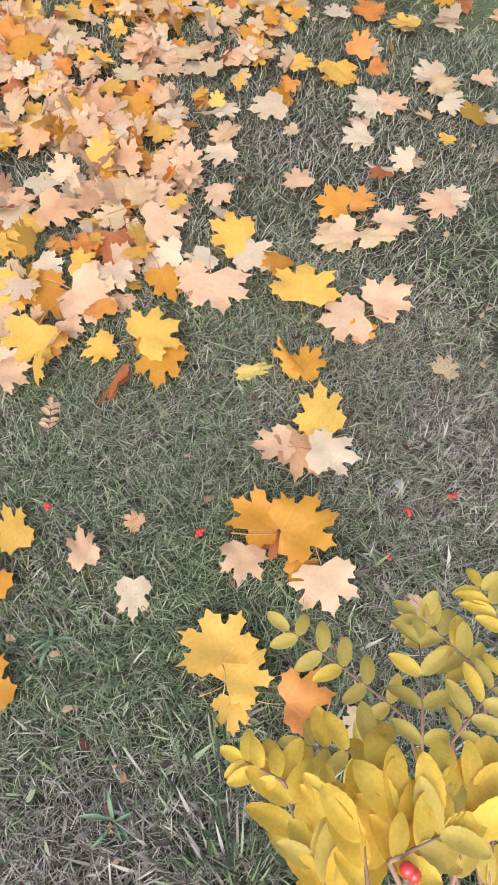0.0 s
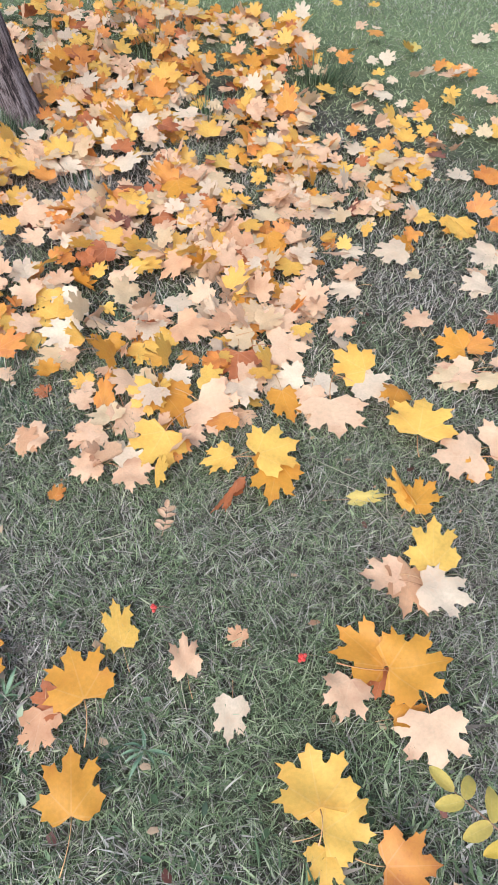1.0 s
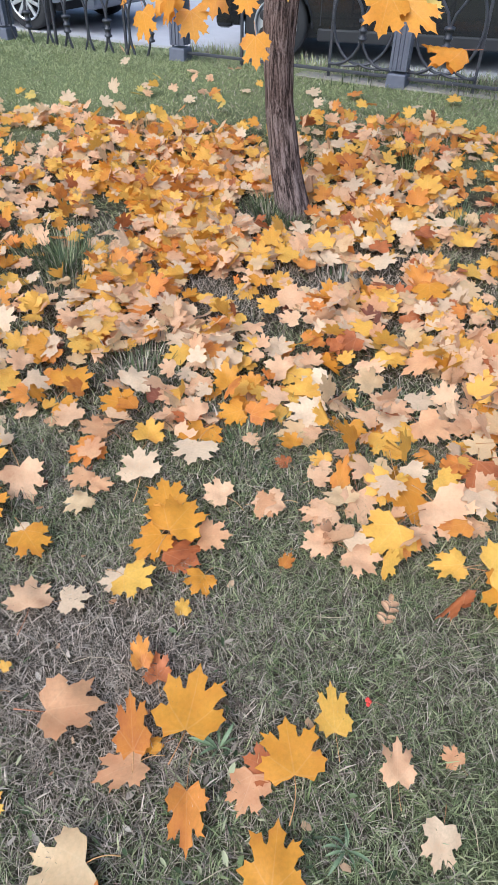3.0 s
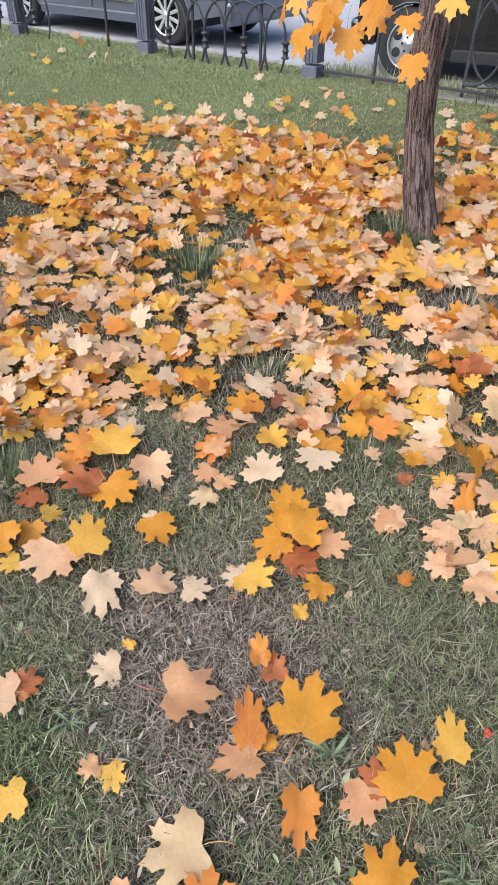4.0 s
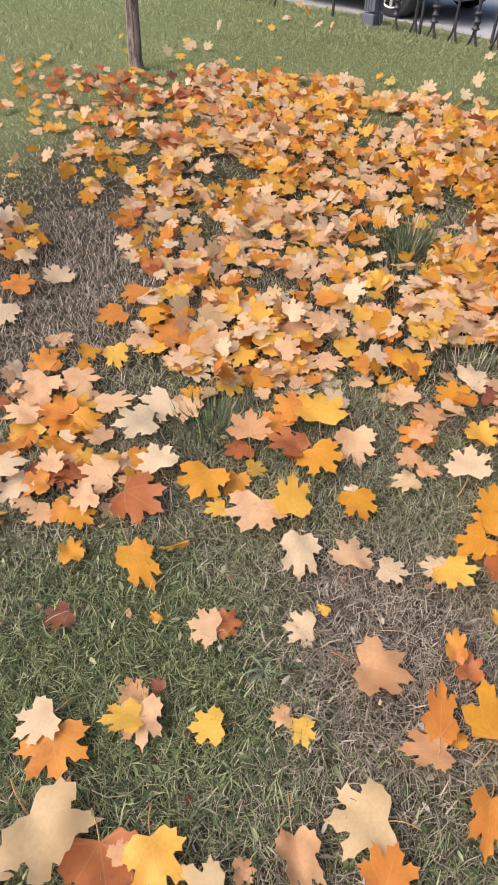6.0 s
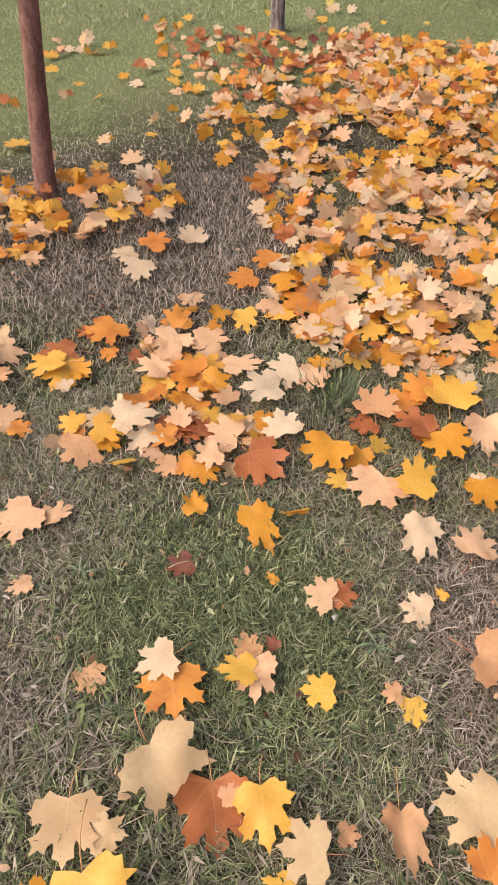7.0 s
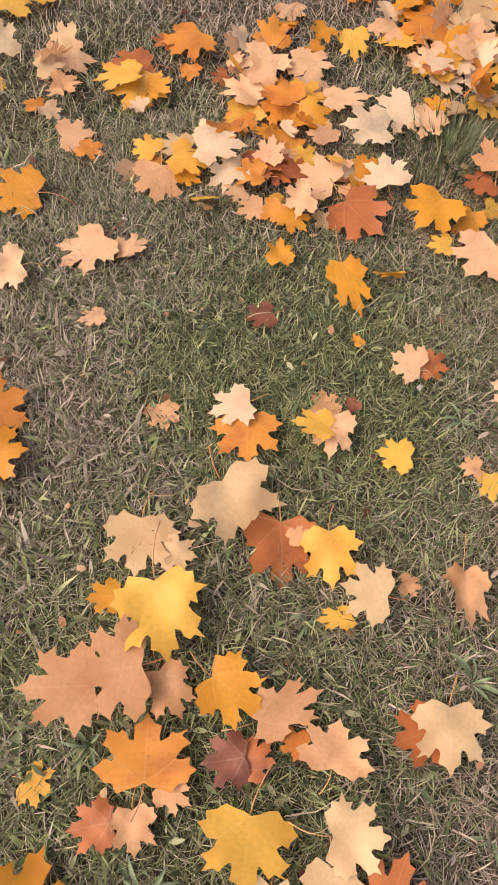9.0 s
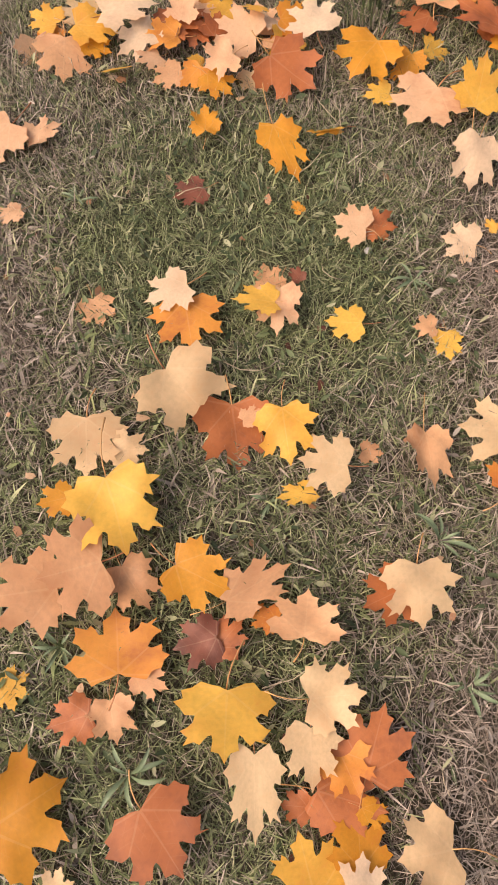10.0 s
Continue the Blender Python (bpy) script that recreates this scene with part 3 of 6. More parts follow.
PILE_D = [
    (-1.054, -0.004, 0.069, -95, "y", 0, 0.56), (-1.497, -0.099, 0.086, -86, "c", 2, 1.07), (-1.469, -0.111, 0.1, -8, "o", 1, 1.13),
    (-1.534, -0.274, 0.062, 3, "p", 0, 1.01), (-1.413, 0.048, 0.081, -107, "y", 2, 0.84), (-1.441, 0.067, 0.099, -22, "t", 1, 0.78),
    (-1.455, 0.057, 0.069, 177, "p", 0, 0.83), (-1.327, 0.189, 0.071, -114, "y", 1, 0.98), (-1.286, 0.323, 0.045, -107, "p", 0, 0.93),
    (-1.268, 0.339, 0.065, -18, "y", 0, 0.77), (-1.527, 0.277, 0.071, -130, "t", 1, 1.12), (-1.541, 0.286, 0.062, 67, "r", 0, 1.12),
    (-1.433, 0.475, 0.073, -124, "c", 0, 1.02), (-1.663, 0.584, 0.139, -33, "c", 1, 0.65),
]
PILE_E = [
    (-1.724, -0.002, 0.069, -88, "b", 0, 0.93), (-1.831, 0.185, 0.15, 3, "d", 1, 0.61), (-1.792, 0.32, 0.079, -91, "y", 0, -0.37),
    (-1.861, 0.045, 0.082, 166, "d", 0, 0.8), (-1.609, 0.172, 0.041, -166, "d", 0, 0.53), (-1.45, 0.112, 0.036, -159, "b", 1, 0.85),
]
WEST_LAWN_A = [
    (-1.023, -0.448, 0.122, -98, "p", 2, 1.07), (-1.78, -0.367, 0.06, -83, "t", 0, 0.84), (-1.556, -0.633, 0.117, 114, "o", 2, 1.03),
    (-1.471, -0.636, 0.113, 86, "d", 3, 1.02), (-1.997, -0.342, 0.13, -61, "t", 1, 0.87), (-1.954, -0.316, 0.085, 108, "t", 0, 0.65),
    (-1.942, -0.532, 0.096, -86, "t", 1, 1.12), (-2.173, -0.488, 0.13, -103, "d", 1, 0.93),
]
SOUTH_LAWN_A = [
    (-1.033, 0.379, 0.119, -119, "s", 1, 1.05), (-0.951, 0.31, 0.077, 126, "o", 1, 1.22), (-1.046, 0.657, 0.15, 118, "d", 2, 0.87),
    (-1.72, 0.791, 0.109, -16, "d", 2, 0.89), (-1.727, 0.811, 0.05, -103, "c", 1, 0.93),
]
WEST_PATCH_A = [
    (-2.747, -0, 0.13, -52, "o", 2, 1.07), (-2.644, -0.041, 0.074, -15, "o", 0, 0.76), (-2.751, -0.071, 0.078, -109, "r", 0, 0.93),
    (-2.667, 0.199, 0.109, 168, "o", 1, 0.91), (-2.62, 0.191, 0.13, -48, "t", 2, 1.05), (-2.589, 0.241, 0.13, 64, "t", 1, 0.84),
    (-2.88, 0.298, 0.08, -4, "t", 0, 1.08), (-2.66, -0.157, 0.126, -94, "r", 0, 0.93), (-2.578, -0.199, 0.129, -95, "y", 2, 0.74),
    (-2.579, -0.172, 0.13, -40, "y", 1, 1.06), (-2.57, -0.179, 0.095, 44, "d", 1, 0.92), (-2.757, -0.408, 0.129, 36, "t", 0, 0.89),
    (-2.605, -0.43, 0.086, 82, "p", 1, 0.93), (-2.374, -0.421, 0.094, 96, "t", 1, 1.02),
]
WEST_PATCH_B = [
    (-2.334, -0.378, 0.072, 62, "o", 0, 0.93), (-2.383, 0.195, 0.114, -140, "o", 3, 1.01), (-2.412, 0.168, 0.116, 0, "o", 2, 0.94),
    (-2.428, 0.197, 0.114, 85, "y", 2, 0.74), (-2.35, 0.203, 0.104, 48, "d", 2, 0.93), (-2.43, 0.109, 0.13, -140, "t", 1, 0.83),
    (-2.406, 0.055, 0.087, -2, "o", 1, 0.84), (-2.694, 0.449, 0.13, -13, "y", 1, 0.64), (-2.237, 0.406, 0.13, -98, "c", 2, 0.84),
    (-2.408, 0.296, 0.13, 83, "t", 1, 0.65), (-2.308, 0.496, 0.101, -76, "c", 3, 1.1), (-2.292, 0.556, 0.112, -34, "t", 2, 0.77),
    (-2.303, 0.593, 0.071, -147, "d", 1, 0.92), (-2.274, -0.19, 0.077, -137, "y", 1, 1),
]
WEST_PATCH_C = [
    (-2.273, -0.208, 0.084, -3, "o", 0, 0.68), (-2.215, -0.183, 0.121, -14, "p", 1, 0.99), (-2.235, -0.149, 0.105, 66, "y", 2, 0.84),
    (-2.194, -0.138, 0.064, 51, "d", 1, 0.93), (-2.235, -0.083, 0.13, 82, "c", 3, 0.84), (-2.171, 0.012, 0.112, -62, "c", 2, 0.64),
    (-2.171, 0.037, 0.11, 104, "r", 2, 0.84), (-2.164, 0.078, 0.094, 157, "t", 3, 0.76), (-2.131, 0.06, 0.083, -108, "o", 2, 0.93),
    (-2.101, 0.007, 0.06, -74, "t", 1, 0.93), (-2.177, 0.087, 0.081, 32, "r", 1, 0.9), (-2.078, 0.227, 0.102, -131, "t", 2, 1.02),
    (-2.03, 0.158, 0.074, -82, "t", 3, 1.21), (-2.016, 0.094, 0.076, 30, "d", 1, 0.9),
]
WEST_PATCH_D = [
    (-2.041, 0.085, 0.07, -58, "o", 1, 0.9), (-2.044, 0.041, 0.072, -81, "p", 1, 0.84), (-2.003, 0.234, 0.13, 32, "r", 3, 1.01),
    (-2.046, 0.25, 0.069, 113, "t", 1, 0.9), (-2.035, 0.354, 0.098, 173, "c", 3, 1.08), (-2.045, 0.325, 0.044, -77, "y", 1, 0.83),
    (-1.972, 0.475, 0.12, -52, "d", 2, 1.07), (-1.935, 0.545, 0.093, -34, "d", 1, 0.76), (-1.854, 0.462, 0.062, -97, "y", 0, 0.93),
    (-1.814, 0.553, 0.124, -55, "t", 2, 1.15), (-1.729, 0.596, 0.128, 151, "y", 3, 0.83), (-1.989, 0.851, 0.13, 146, "y", 4, 1.13),
    (-1.917, 0.747, 0.13, -147, "r", 2, 0.74), (-1.907, 0.775, 0.119, 2, "d", 3, 1.05),
]
WEST_PATCH_E = [
    (-2.055, 0.824, 0.112, -164, "o", 3, 0.99), (-2.037, 0.759, 0.104, -168, "o", 2, 0.89), (-2.035, 0.637, 0.103, 149, "p", 3, 1.14),
    (-2.019, 0.622, 0.088, -85, "r", 1, 0.92), (-1.925, 0.935, 0.13, -26, "t", 2, 0.86), (-2.663, 0.702, 0.13, -88, "o", 2, 1.12),
    (-2.62, 0.61, 0.114, -109, "y", 1, 0.93), (-2.561, 0.673, 0.13, 40, "d", 2, 1.12), (-2.701, 0.793, 0.13, 64, "s", 3, 1.12),
    (-2.575, 0.73, 0.13, 42, "t", 3, 1.13), (-2.481, 0.643, 0.085, -109, "c", 1, 0.84), (-2.453, 0.627, 0.097, 31, "c", 1, 0.92),
    (-2.428, 0.699, 0.09, 93, "c", 1, 0.84), (-2.569, 0.9, 0.086, 142, "y", 1, 0.85),
]
WEST_PATCH_F = [
    (-2.444, 0.845, 0.1, -56, "y", 2, 0.85), (-2.489, 0.834, 0.102, 25, "d", 1, 0.73), (-2.433, 0.897, 0.119, 99, "y", 2, 1.01),
    (-2.523, 1.058, 0.118, 25, "p", 2, 1.01), (-2.388, 1.039, 0.069, 73, "o", 1, 0.93), (-2.311, 0.951, 0.119, 92, "t", 1, 0.93),
    (-2.296, 1.054, 0.1, 41, "t", 1, 0.84), (-2.33, 0.699, 0.087, 29, "y", 2, 1.1), (-2.376, 0.801, 0.065, 12, "r", 0, 0.87),
    (-2.39, 0.861, 0.05, 32, "o", 0, 0.92), (-2.284, 0.835, 0.082, 26, "t", 1, 0.92), (-2.204, 0.797, 0.057, -138, "t", 1, 0.93),
    (-2.231, 0.899, 0.066, 59, "t", 1, 0.93), (-2.321, 1.147, 0.08, 86, "y", 1, 0.84),
]
MID_LAWN_A = [
    (-1.531, 0.65, 0.106, 138, "t", 1, 0.92), (-1.496, 0.718, 0.078, 44, "c", 0, 1.02), (-1.409, 0.85, 0.072, -137, "c", 1, 1.12),
    (-1.42, 0.852, 0.092, 9, "y", 2, 1.11), (-1.24, 0.866, 0.055, 133, "y", 0, 0.65), (-1.476, 1.079, 0.104, 142, "d", 3, 0.99),
    (-1.409, 1.008, 0.131, 96, "d", 4, 1.04), (-1.435, 1.006, 0.103, -88, "d", 2, 0.89), (-1.446, 1.055, 0.079, -153, "d", 2, 0.93),
    (-1.392, 0.969, 0.11, 50, "r", 1, 0.74), (-1.373, 0.976, 0.081, 23, "r", 0, 0.84), (-1.348, 1.065, 0.084, 37, "p", 2, 1.02),
    (-1.272, 0.985, 0.069, -79, "d", 0, 1.03), (-1.386, 1.223, 0.083, -171, "t", 1, 0.93),
]
MID_LAWN_B = [
    (-1.305, 1.254, 0.064, 31, "p", 1, 1.3), (-1.335, 1.453, 0.048, -175, "r", 0, 1.02), (-1.146, 1.361, 0.089, -111, "t", 1, 0.92),
    (-1.082, 1.262, 0.081, -124, "t", 1, 0.93), (-1.264, 1.514, 0.077, -43, "t", 0, 0.77), (-1.131, 1.132, 0.055, 99, "o", 0, 0.65),
    (-1.217, 0.709, 0.083, 140, "o", 1, 0.52), (-1.172, 0.71, 0.073, 135, "r", 0, 0.78), (-1.304, 0.513, 0.13, 48, "p", 1, 0.92),
    (-1.105, 0.567, 0.129, 138, "o", 1, 0.55), (-1.076, 0.613, 0.073, -126, "d", 0, 0.47), (-1.08, 0.562, 0.098, -118, "p", 1, 0.84),
    (-0.973, 0.577, 0.113, -50, "o", 1, 0.62), (-0.822, 0.719, 0.115, 134, "d", 2, 1.06),
]
MID_LAWN_C = [
    (-0.864, 0.703, 0.067, -170, "r", 1, 1.05), (-0.887, 0.676, 0.083, -78, "p", 1, 0.92), (-1.452, 0.531, 0.036, -161, "y", 0, 0.62),
]
FIRST_LAWN_A = [
    (-0.804, 0.844, 0.113, 127, "y", 1, 0.65), (-0.749, 0.537, 0.118, 119, "d", 1, 0.84), (-0.655, 0.831, 0.093, 118, "t", 1, 0.69),
    (-0.576, 0.942, 0.045, 158, "p", 0, 0.88), (-0.556, 0.816, 0.085, -76, "c", 1, 0.74), (-1.633, 1.13, 0.115, 133, "c", 1, 1.02),
    (-1.727, 1.255, 0.102, 125, "y", 1, 0.92), (-1.592, 1.341, 0.11, -66, "c", 2, 1.17), (-1.853, 1.211, 0.103, -160, "p", 1, 0.93),
    (-1.83, 1.149, 0.111, -97, "o", 1, 0.93), (-1.807, 1.086, 0.087, 107, "p", 2, 0.85), (-1.769, 1.048, 0.077, -81, "p", 1, 0.9),
    (-1.716, 1.018, 0.071, 43, "p", 1, 0.74), (-1.684, 0.977, 0.081, -99, "s", 1, 0.94),
]
FIRST_LAWN_B = [
    (-1.882, 1.327, 0.104, -161, "d", 3, 1.12), (-1.888, 1.253, 0.093, 25, "c", 2, -0.37), (-1.957, 1.415, 0.103, 96, "c", 2, 1.13),
    (-1.852, 1.439, 0.088, 158, "b", 1, 0.83), (-2.114, 1.271, 0.127, 100, "d", 2, 1.06), (-1.255, 1.303, 0.092, -140, "t", 1, 1.02),
    (-1.395, 1.205, 0.063, 176, "s", 0, 0.9), (-1.488, 1.457, 0.058, 96, "t", 0, 0.83), (-1.233, 1.431, 0.065, 72, "t", 1, 0.99),
    (-1.159, 1.448, 0.13, 109, "o", 1, 0.39), (-1.113, 1.402, 0.076, 144, "s", 1, 1.21), (-1.119, 1.366, 0.087, -133, "t", 1, 0.93),
    (-1.107, 1.468, 0.127, -50, "t", 1, 0.76), (-1.041, 1.534, 0.087, -116, "y", 3, 1.19),
]
FIRST_LAWN_C = [
    (-1.023, 1.545, 0.149, -32, "d", 3, 0.86), (-1.036, 1.642, 0.084, -24, "c", 2, 0.89), (-1.089, 1.617, 0.072, -127, "s", 1, 0.93),
    (-0.913, 1.541, 0.143, -14, "t", 3, 1.01), (-0.806, 1.528, 0.088, -134, "o", 2, 0.93), (-0.904, 1.447, 0.079, -48, "t", 1, 0.89),
    (-0.948, 1.396, 0.123, -95, "y", 4, 1.05), (-1.071, 1.255, 0.073, -140, "t", 1, 0.93), (-1.007, 1.263, 0.09, -16, "t", 1, 1.1),
    (-0.759, 1.389, 0.087, -150, "y", 2, 1.02), (-0.7, 1.405, 0.125, 40, "y", 3, 1.15), (-0.646, 1.418, 0.14, -81, "d", 2, 0.84),
    (-0.726, 1.331, 0.124, -103, "r", 1, -0.44), (-0.71, 1.669, 0.122, -56, "d", 2, 0.72),
]
FIRST_LAWN_D = [
    (-0.875, 1.772, 0.13, -76, "r", 3, 1.12), (-0.835, 1.913, 0.13, 50, "t", 3, 0.94), (-0.867, 1.862, 0.091, -169, "s", 2, 0.93),
    (-0.791, 1.838, 0.121, 20, "t", 3, 1.02), (-0.671, 1.736, 0.084, -167, "c", 3, 0.93), (-0.63, 1.701, 0.11, -81, "t", 2, 0.76),
    (-0.959, 1.913, 0.13, -152, "t", 2, 0.56), (-1.168, 1.727, 0.099, -45, "y", 2, 1.02), (-1.215, 1.783, 0.099, -156, "t", 2, 0.93),
    (-1.201, 1.828, 0.1, 42, "t", 2, 0.93), (-1.264, 1.873, 0.095, 47, "c", 1, 0.84), (-1.171, 1.946, 0.13, 63, "c", 1, 0.65),
    (-1.468, 1.737, 0.089, 112, "y", 3, 1.16), (-1.367, 1.682, 0.125, -168, "c", 2, 0.93),
]
FIRST_LAWN_E = [
    (-1.352, 1.621, 0.13, -140, "s", 1, 0.74), (-1.512, 1.67, 0.096, 166, "t", 2, 0.88), (-1.6, 1.835, 0.098, -172, "t", 2, 1.12),
    (-1.675, 1.924, 0.103, 157, "c", 2, 0.94), (-1.696, 1.624, 0.118, 139, "d", 2, 0.77), (-1.586, 1.552, 0.092, -125, "d", 2, 1.02),
    (-1.608, 1.611, 0.084, -92, "d", 1, 0.87), (-1.816, 1.628, 0.111, -77, "t", 1, 0.82), (-1.735, 1.544, 0.068, 148, "c", 2, 0.8),
    (-1.714, 1.481, 0.073, -121, "c", 2, 0.93), (-1.668, 1.424, 0.094, -163, "r", 1, 0.93), (-1.635, 1.412, 0.098, -108, "d", 1, 0.92),
    (-1.621, 1.42, 0.097, -37, "d", 1, 0.78), (-1.928, 1.673, 0.107, 168, "y", 2, 1.14),
]
FIRST_LAWN_F = [
    (-2, 1.759, 0.097, -160, "c", 2, 1.12),
]
SHRUB_LAWN_A = [
    (-0.349, 0.681, 0.11, 119, "y", 3, 1.2), (-0.337, 0.65, 0.102, 48, "y", 2, 1.02), (-0.322, 0.632, 0.065, -78, "y", 1, 1.04),
    (-0.225, 0.639, 0.1, 20, "o", 1, 0.98), (-0.08, 0.639, 0.051, -129, "s", 1, 1.12), (-0.287, 0.969, 0.132, 152, "d", 2, 0.8),
    (-0.281, 0.962, 0.137, 25, "d", 3, 0.95), (-0.286, 0.975, 0.07, -95, "r", 1, 0.89), (-0.348, 0.92, 0.086, -90, "t", 2, 1.1),
    (-0.187, 0.907, 0.103, -72, "t", 2, 1.13), (-0.25, 0.883, 0.081, 38, "d", 1, 0.56), (0.028, 0.874, 0.068, -122, "t", 0, 1.07),
    (-0.223, 1.238, 0.137, 96, "y", 2, 0.75), (-0.293, 1.193, 0.094, -162, "t", 2, 0.88),
]
SHRUB_LAWN_B = [
    (-0.271, 1.228, 0.136, -88, "p", 0, 0.75), (-0.24, 1.183, 0.122, -1, "c", 2, 0.8), (-0.296, 1.405, 0.107, 63, "d", 1, 0.77),
    (-0.289, 1.407, 0.122, 132, "y", 1, -0.61), (-0.441, 1.379, 0.1, 27, "g", 0, 0.35), (-0.317, 1.63, 0.13, 93, "y", 2, 1.23),
    (-0.152, 1.612, 0.13, -161, "t", 2, 1.12), (-0.131, 1.657, 0.13, 38, "t", 2, 0.94), (-0.174, 1.561, 0.075, 26, "d", 1, 0.84),
    (-0.237, 2.042, 0.104, -180, "d", 2, 1.02), (-0.224, 2.058, 0.098, 35, "o", 2, 0.92), (0.082, 2.168, 0.117, -154, "t", 1, 0.84),
    (-0.204, 1.952, 0.13, -157, "t", 2, 0.74), (-0.129, 1.973, 0.13, 29, "t", 2, 0.84),
]
SHRUB_LAWN_C = [
    (-0.177, 1.919, 0.13, 22, "s", 1, 0.47), (-0.221, 1.921, 0.117, -157, "s", 1, 0.74), (-0.383, 2.131, 0.098, 107, "t", 1, 1),
    (-0.102, 2.299, 0.095, 172, "c", 1, -0.74), (-0.118, 2.287, 0.085, -136, "r", 0, 0.82), (-0.172, 2.716, 0.13, -134, "c", 1, 1.11),
    (-0.154, 2.675, 0.111, 22, "t", 1, 0.93), (-0.187, 2.461, 0.096, -152, "c", 1, 0.84), (-0.34, 2.892, 0.13, -74, "y", 2, 0.98),
    (-0.5, 2.567, 0.13, -155, "c", 2, 0.93), (-0.717, 2.502, 0.092, 4, "c", 1, 0.84), (0.059, 2.947, 0.124, 179, "c", 1, 1.02),
    (0.025, 2.869, 0.119, -4, "s", 1, 0.84), (0.064, 2.753, 0.091, -27, "c", 2, 0.93),
]
SHRUB_LAWN_D = [
    (-0.044, 3.258, 0.13, 180, "y", 1, 0.93), (0.108, 3.338, 0.13, -154, "c", 1, -0.56), (-0.405, 3.674, 0.13, 115, "y", 1, 0.83),
    (-0.227, 3.699, 0.13, 88, "y", 1, 0.86), (-0.268, 3.274, 0.112, 51, "o", 1, 1.09), (-0.57, 1.671, 0.13, -63, "t", 3, 1.27),
    (-0.501, 1.818, 0.121, 163, "y", 3, 1.01), (-0.516, 1.776, 0.129, 7, "c", 2, 0.93), (-0.587, 1.753, 0.1, -137, "c", 2, 0.83),
    (-0.614, 2.055, 0.097, -91, "t", 2, 0.93), (-0.623, 2.28, 0.113, -145, "c", 1, 0.84), (0.064, 1.486, 0.082, 73, "s", 0, 0.78),
]
MAPLE_LAWN_A = [
    (-2.451, 5.219, 0.13, 112, "y", 1, 0.71), (-2.631, 4.91, 0.097, 53, "c", 1, 0.7), (-3.387, 4.747, 0.13, 90, "c", 1, 0.69),
    (-3.128, 4.914, 0.13, 80, "o", 1, 0.79), (-2.784, 4.263, 0.13, 119, "o", 4, 0.85), (-2.846, 4.166, 0.13, 126, "t", 4, 0.69),
    (-3.065, 4.249, 0.12, -6, "y", 3, 0.79), (-2.62, 3.845, 0.13, 78, "c", 4, 0.8), (-2.54, 3.78, 0.045, -11, "c", 4, 0.78),
    (-2.434, 3.628, 0.13, 85, "o", 4, 1.03), (-2.361, 3.632, 0.13, 160, "r", 4, 0.89), (-2.351, 3.522, 0.105, 124, "o", 5, 0.73),
    (-2.235, 3.777, 0.125, 116, "y", 5, 0.73), (-2.439, 3.854, 0.115, 110, "y", 4, 0.67),
]
MAPLE_LAWN_B = [
    (-2.108, 4.112, 0.13, 110, "o", 4, 0.77), (-1.997, 3.956, 0.13, -35, "c", 5, 0.66), (-1.963, 3.97, 0.121, 119, "t", 4, 0.57),
    (-1.961, 4.267, 0.13, 76, "c", 2, 0.8), (-2.638, 4.317, 0.108, 110, "y", 4, 0.76), (-2.297, 4.241, 0.115, 122, "o", 4, 0.74),
    (-2.326, 4.048, 0.092, 96, "t", 4, 0.73), (-1.861, 3.512, 0.13, 113, "y", 6, 1.04), (-1.808, 3.55, 0.13, 163, "y", 5, 0.88),
    (-1.853, 3.372, 0.125, 111, "o", 5, 0.82), (-2.273, 3.157, 0.114, 126, "o", 5, 0.82), (-2.205, 3.503, 0.092, 111, "y", 5, 0.75),
    (-2.247, 3.351, 0.127, 75, "c", 5, 0.78), (-2.101, 3.568, 0.096, 169, "t", 5, 0.79),
]
MAPLE_LAWN_C = [
    (-2.548, 3.465, 0.13, -14, "t", 4, 0.78), (-2.4, 3.32, 0.122, 165, "c", 4, 0.67), (-2.255, 3.213, 0.112, 82, "t", 5, 0.77),
    (-2.069, 3.39, 0.109, 80, "c", 5, 0.77), (-2.131, 3.081, 0.108, 172, "c", 5, 0.69), (-1.913, 3.211, 0.094, 179, "c", 5, 0.7),
    (-1.836, 3.197, 0.118, 79, "y", 5, 0.86), (-1.813, 3.175, 0.097, 121, "d", 6, 0.74), (-1.622, 3.303, 0.13, -160, "c", 4, 0.55),
    (-2.236, 2.985, 0.101, 111, "o", 4, 0.76), (-2.059, 3.018, 0.107, 87, "r", 4, 0.76), (-1.793, 3.032, 0.13, 70, "c", 5, 0.79),
    (-1.693, 2.949, 0.093, 115, "t", 5, 0.73), (-1.801, 2.919, 0.102, 101, "y", 5, 0.87),
]
MAPLE_LAWN_D = [
    (-1.867, 2.849, 0.101, 2, "c", 5, 0.7), (-1.967, 2.762, 0.119, 72, "t", 5, 0.78), (-1.983, 2.694, 0.13, 136, "y", 5, 0.85),
    (-2.091, 2.733, 0.105, -155, "t", 4, 0.8), (-2.202, 2.58, 0.13, 126, "y", 5, 0.75), (-2.23, 2.574, 0.093, 152, "o", 4, 0.81),
    (-2.111, 2.382, 0.122, 143, "y", 4, 0.86), (-2.056, 2.533, 0.122, 158, "y", 4, 0.83), (-1.969, 2.645, 0.115, 4, "c", 4, 0.7),
    (-1.959, 2.531, 0.113, 164, "o", 3, 0.75), (-1.745, 2.696, 0.115, 125, "y", 3, 0.65), (-1.729, 2.715, 0.13, 62, "c", 4, 0.65),
    (-1.594, 2.824, 0.109, 101, "t", 3, 0.69), (-1.961, 2.306, 0.13, 125, "y", 3, 0.64),
]
